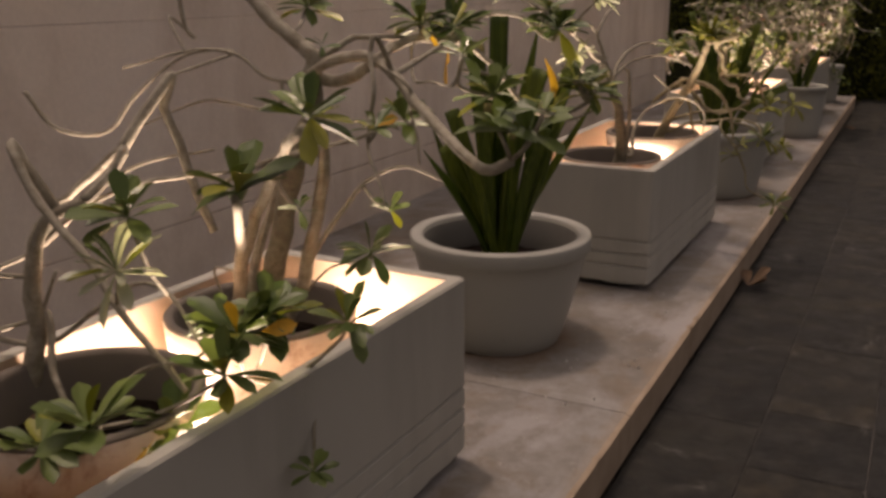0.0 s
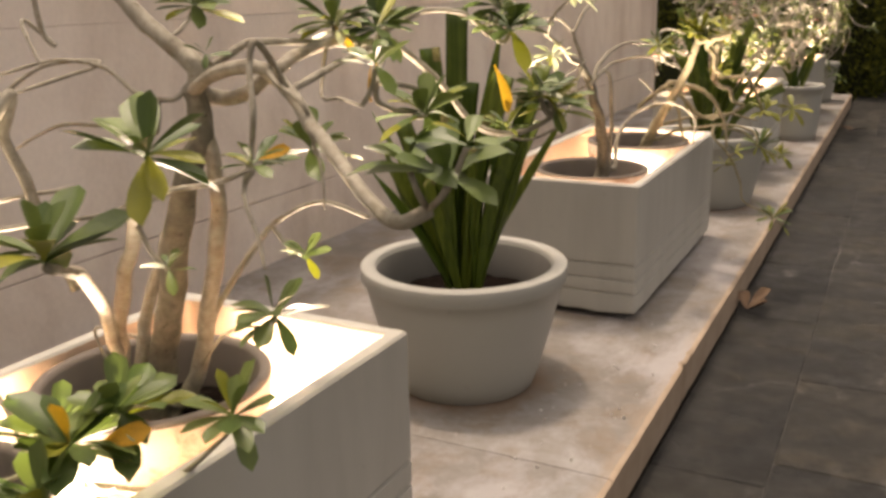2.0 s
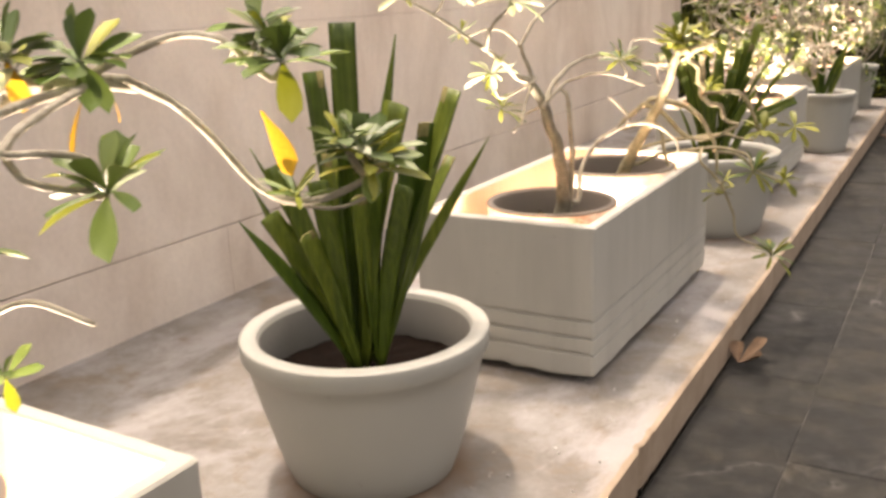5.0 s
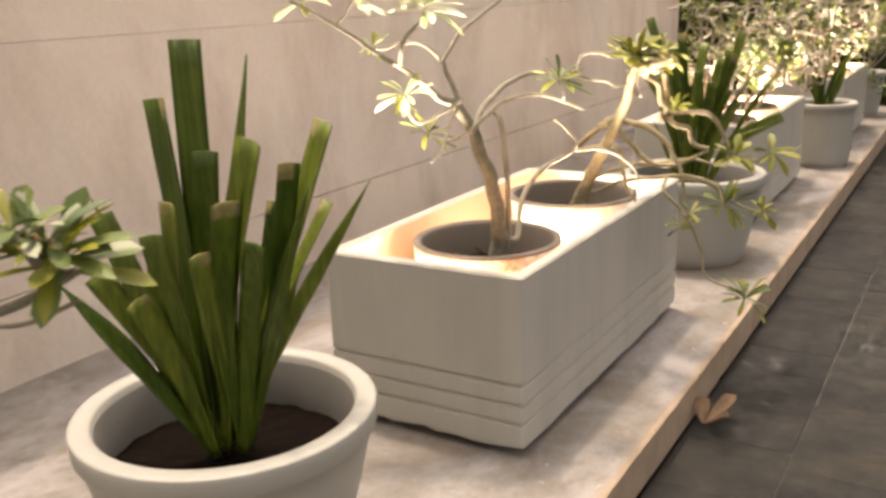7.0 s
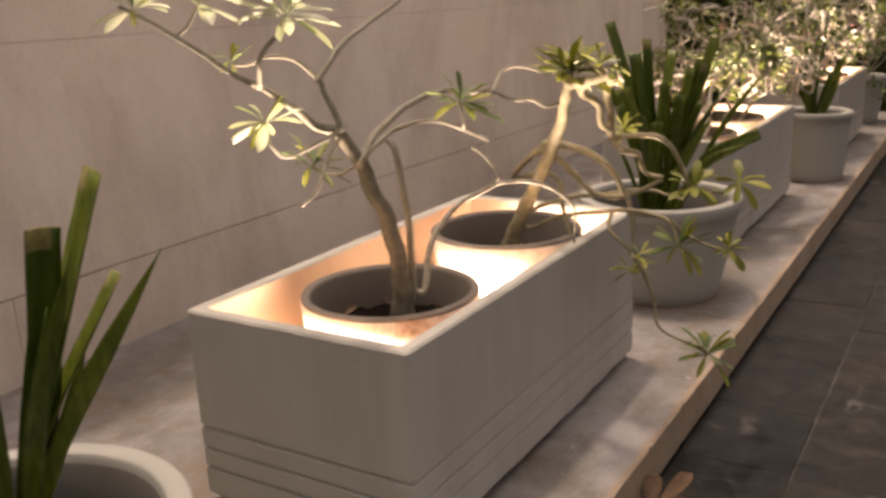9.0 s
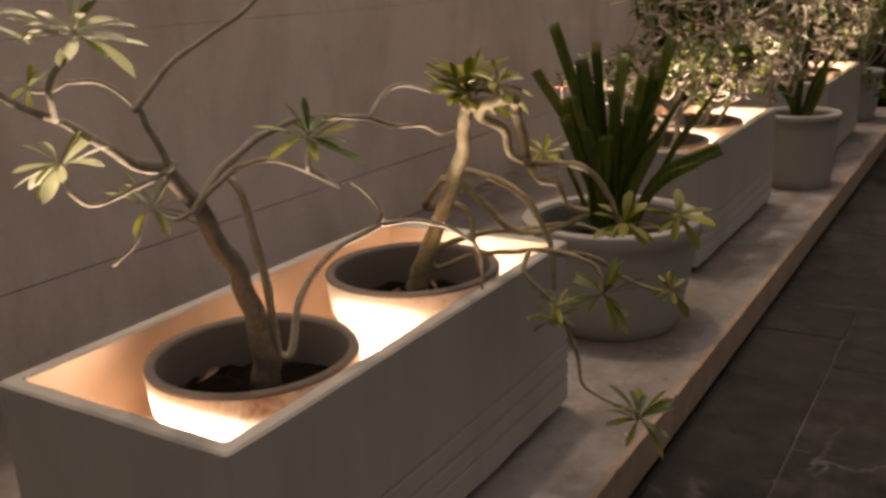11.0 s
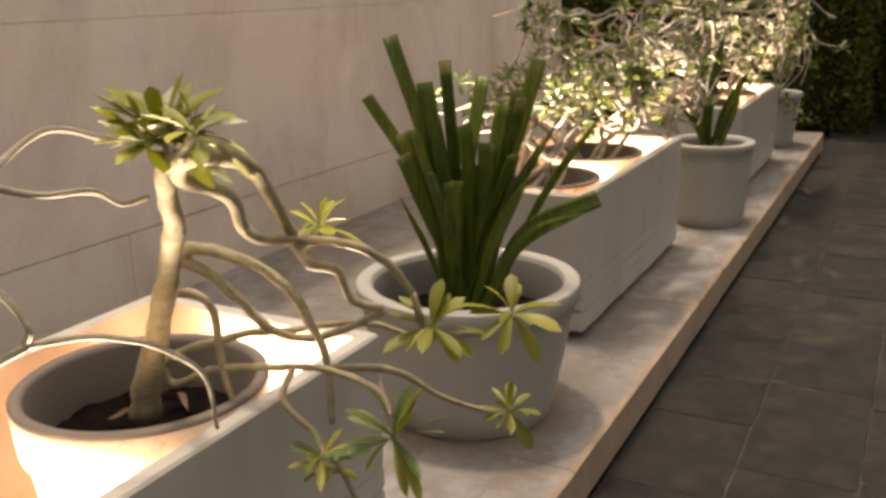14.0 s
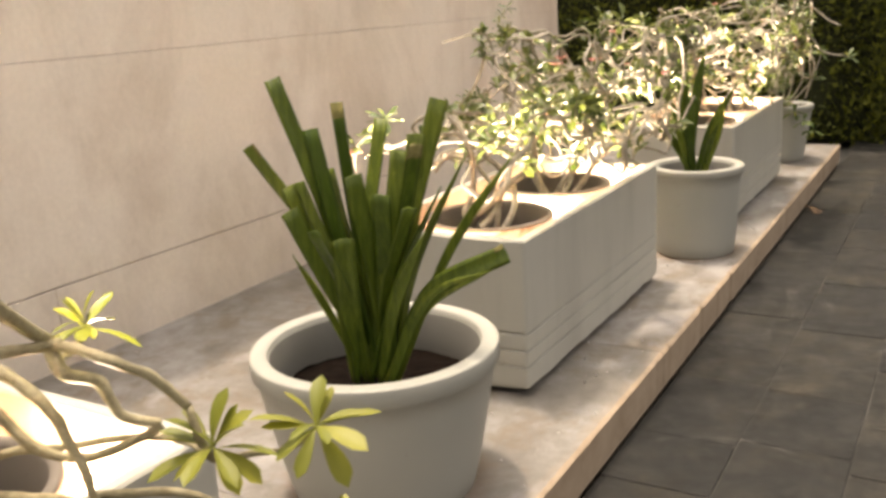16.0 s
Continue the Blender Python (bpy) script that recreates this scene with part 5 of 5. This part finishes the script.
strap_leaf(strap_b, (-0.070, 5.920, 0.700), 0.040, 0)

# small plant in the last pot
sprout = thing("small_shrub", (-0.30, 10.55, 0.46), "small leafy shrub in the last pot on the ledge", "shrub")
for k in range(4):
    limb(sprout, 0.007, 0.003, [(-0.30, 10.55, 0.44), (-0.28 + 0.05 * k, 10.5, 0.62), (-0.34 + 0.09 * k, 10.42 + 0.05 * k, 0.80)])
    rosette(sprout, (-0.34 + 0.09 * k, 10.42 + 0.05 * k, 0.80), (0, 0, 1), 0.08, 11)
    rosette(sprout, (-0.25 + 0.06 * k, 10.38, 0.52 - 0.06 * k), (0.3, -0.6, 0.3), 0.08, 9)


# ---- hedge beyond the end of the ledge ----
def hedge(x0, x1, y0, y1, h, count, seed):
    r = random.Random(seed)
    e = thing("hedge", ((x0 + x1) / 2, (y0 + y1) / 2, -0.012), "tall dense dark green clipped hedge beyond the ledge", "hedge")
    hx, hy = (x1 - x0) / 2, (y1 - y0) / 2
    # added dark block behind the leaves, for the hedge's inner shade
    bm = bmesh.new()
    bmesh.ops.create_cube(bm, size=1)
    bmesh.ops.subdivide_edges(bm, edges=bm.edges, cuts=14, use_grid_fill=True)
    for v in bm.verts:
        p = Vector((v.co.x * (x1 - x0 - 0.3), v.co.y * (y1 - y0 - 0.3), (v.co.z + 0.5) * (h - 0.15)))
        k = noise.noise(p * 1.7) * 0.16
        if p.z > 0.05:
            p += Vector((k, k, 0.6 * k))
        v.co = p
    part("core", bm, HEDGE_SHADE, e)
    verts, faces = [], []
    for i in range(count):
        side = r.random()
        x = r.uniform(-hx, hx)
        z = r.uniform(0.0, h)
        y = -hy + 0.12 + 0.16 * noise.noise((x * 1.7, 3.0, z * 1.7)) + r.gauss(0, 0.05)
        if side < 0.18:
            y, x = r.uniform(-hy, hy), hx - 0.12 + r.gauss(0, 0.05)
        p = Vector((x, y, z))
        d = Vector((r.gauss(0, 0.7), r.gauss(-0.5, 0.6), r.gauss(0.2, 0.7))).normalized()
        q = Matrix.Translation(p) @ d.to_track_quat("Y", "Z").to_matrix().to_4x4() @ pose(0, 0, 0, 0, r.uniform(0, 360), 0) @ Matrix.Scale(r.uniform(0.042, 0.085), 4)
        k = len(verts)
        verts += [q @ Vector(c) for c in ((0, 0, 0), (-0.25, 0.5, 0.05), (0, 1, -0.05), (0.25, 0.5, 0.05))]
        faces += [(k, k + 1, k + 2), (k, k + 2, k + 3)]
    me = bpy.data.meshes.new("foliage")
    me.from_pydata([v[:] for v in verts], [], faces)
    me.materials.append(HEDGE)
    ob = new("foliage", me)
    ob.parent = e
    tagged(ob, kind="stuff")
    return e


hedge(-5.0, 0.25, 12.0, 13.6, 3.2, 30000, 3)
hedge(0.1, 2.6, 12.8, 14.4, 3.2, 15000, 5)


# ---- loose things on the paving ----
def fallen_leaf(x, y, z, size, turn):
    e = thing("fallen_leaf", (x, y, z), "curled dry brown leaf lying against the ledge", "leaf", "", turn)
    for a, b in ((0, 1.0), (55, 0.7), (-60, 0.65)):
        bm = blade(size * b, size * 0.4, 0.6, -0.35, 0.1)
        ob = part("lobe", bm, DRY, e)
        ob.matrix_basis = pose(0, 0, 0.006, 9, 0, a)
    return e


fallen_leaf(0.040, 4.585, 0.004, 0.13, -35)
fallen_leaf(0.10, 9.5, 0.004, 0.06, 30)
fallen_leaf(0.056, 9.598, 0.004, 0.05, 80)


# dry litter on the soil of the first two clay pots
def litter(x, y, z, size, turn):
    e = thing("dry_leaf", (x, y, z), "curled straw-brown dry leaf on the potting soil", "leaf", "dry leaves on the soil", turn)
    ob = part("blade", blade(size, size * 0.36, 0.7, -0.25, 0.12), DRY, e)
    ob.matrix_basis = pose(0, 0, 0.014, 12, 20, 0)
    return e


r = random.Random(23)
for cx, cy in CLAY[:4]:
    for k in range(6):
        a, d = r.uniform(0, 2 * math.pi), r.uniform(0.07, 0.14)
        litter(cx + d * math.cos(a), cy + d * math.sin(a), 0.494 + (0.02 if 4.5 < cy < 5 else 0.0), r.uniform(0.035, 0.06), r.uniform(0, 360))

# pale crumbs of stone along the front of the ledge
bm = bmesh.new()
for k in range(90):
    q = pose(-0.03 - 0.30 * r.random() ** 1.5, r.uniform(2.6, 9.4), LEDGE_TOP + 0.0035, r.uniform(0, 360), r.uniform(0, 360), r.uniform(0, 360))
    sz = r.uniform(0.002, 0.0055)
    bmesh.ops.create_icosphere(bm, subdivisions=1, radius=1, matrix=q @ Matrix.Diagonal((sz * r.uniform(0.8, 1.6), sz, sz * 0.6, 1)))
CRUMB = plain("stone_crumb", (0.38, 0.36, 0.33), (0.60, 0.58, 0.54), 60)
tagged(link("rubble", bm, CRUMB, smooth=False), "pale crumbs of stone scattered along the ledge", "rubble", kind="stuff")

# ---- slate paving, stone by stone ----
PAVERS = {}


def paver_mesh(w, l, seed):
    bm = bmesh.new()
    rings = []
    for z, ins in ((-0.012, 0.0), (-0.003, 0.0), (0.0, 0.003)):
        rings.append([(x + 0.0025 * noise.noise((seed, x * 20, y * 20)), y + 0.0025 * noise.noise((seed + 5, x * 20, y * 20)), z) for x, y, z in round_rect(w / 2 - ins, l / 2 - ins, z, 0.008, 1)])
    loft(bm, rings, False, True)
    return mesh_of("paver", bm, SLATE)


ROW = 0.30
r = random.Random(11)
for row in range(8):
    x = 0.004 + ROW * (row + 0.5)
    y = -0.5 - r.uniform(0, 0.5)
    while y < 12.6:
        l = r.choice((0.30, 0.38, 0.45, 0.60))
        key = (l, r.randrange(3))
        if key not in PAVERS:
            PAVERS[key] = paver_mesh(ROW - 0.0035, l - 0.0035, key[1] * 7 + l)
            PAVERS[key].shade_flat()
        ob = new("paver", PAVERS[key])
        ob.parent = pavement
        ob.matrix_basis = Matrix.Translation(Vector((x, y + l / 2, r.uniform(-0.002, 0.002))) - pavement.location) @ pose(0, 0, 0, r.uniform(-0.25, 0.25), r.uniform(-0.25, 0.25), r.choice((0, 180)))
        y += l
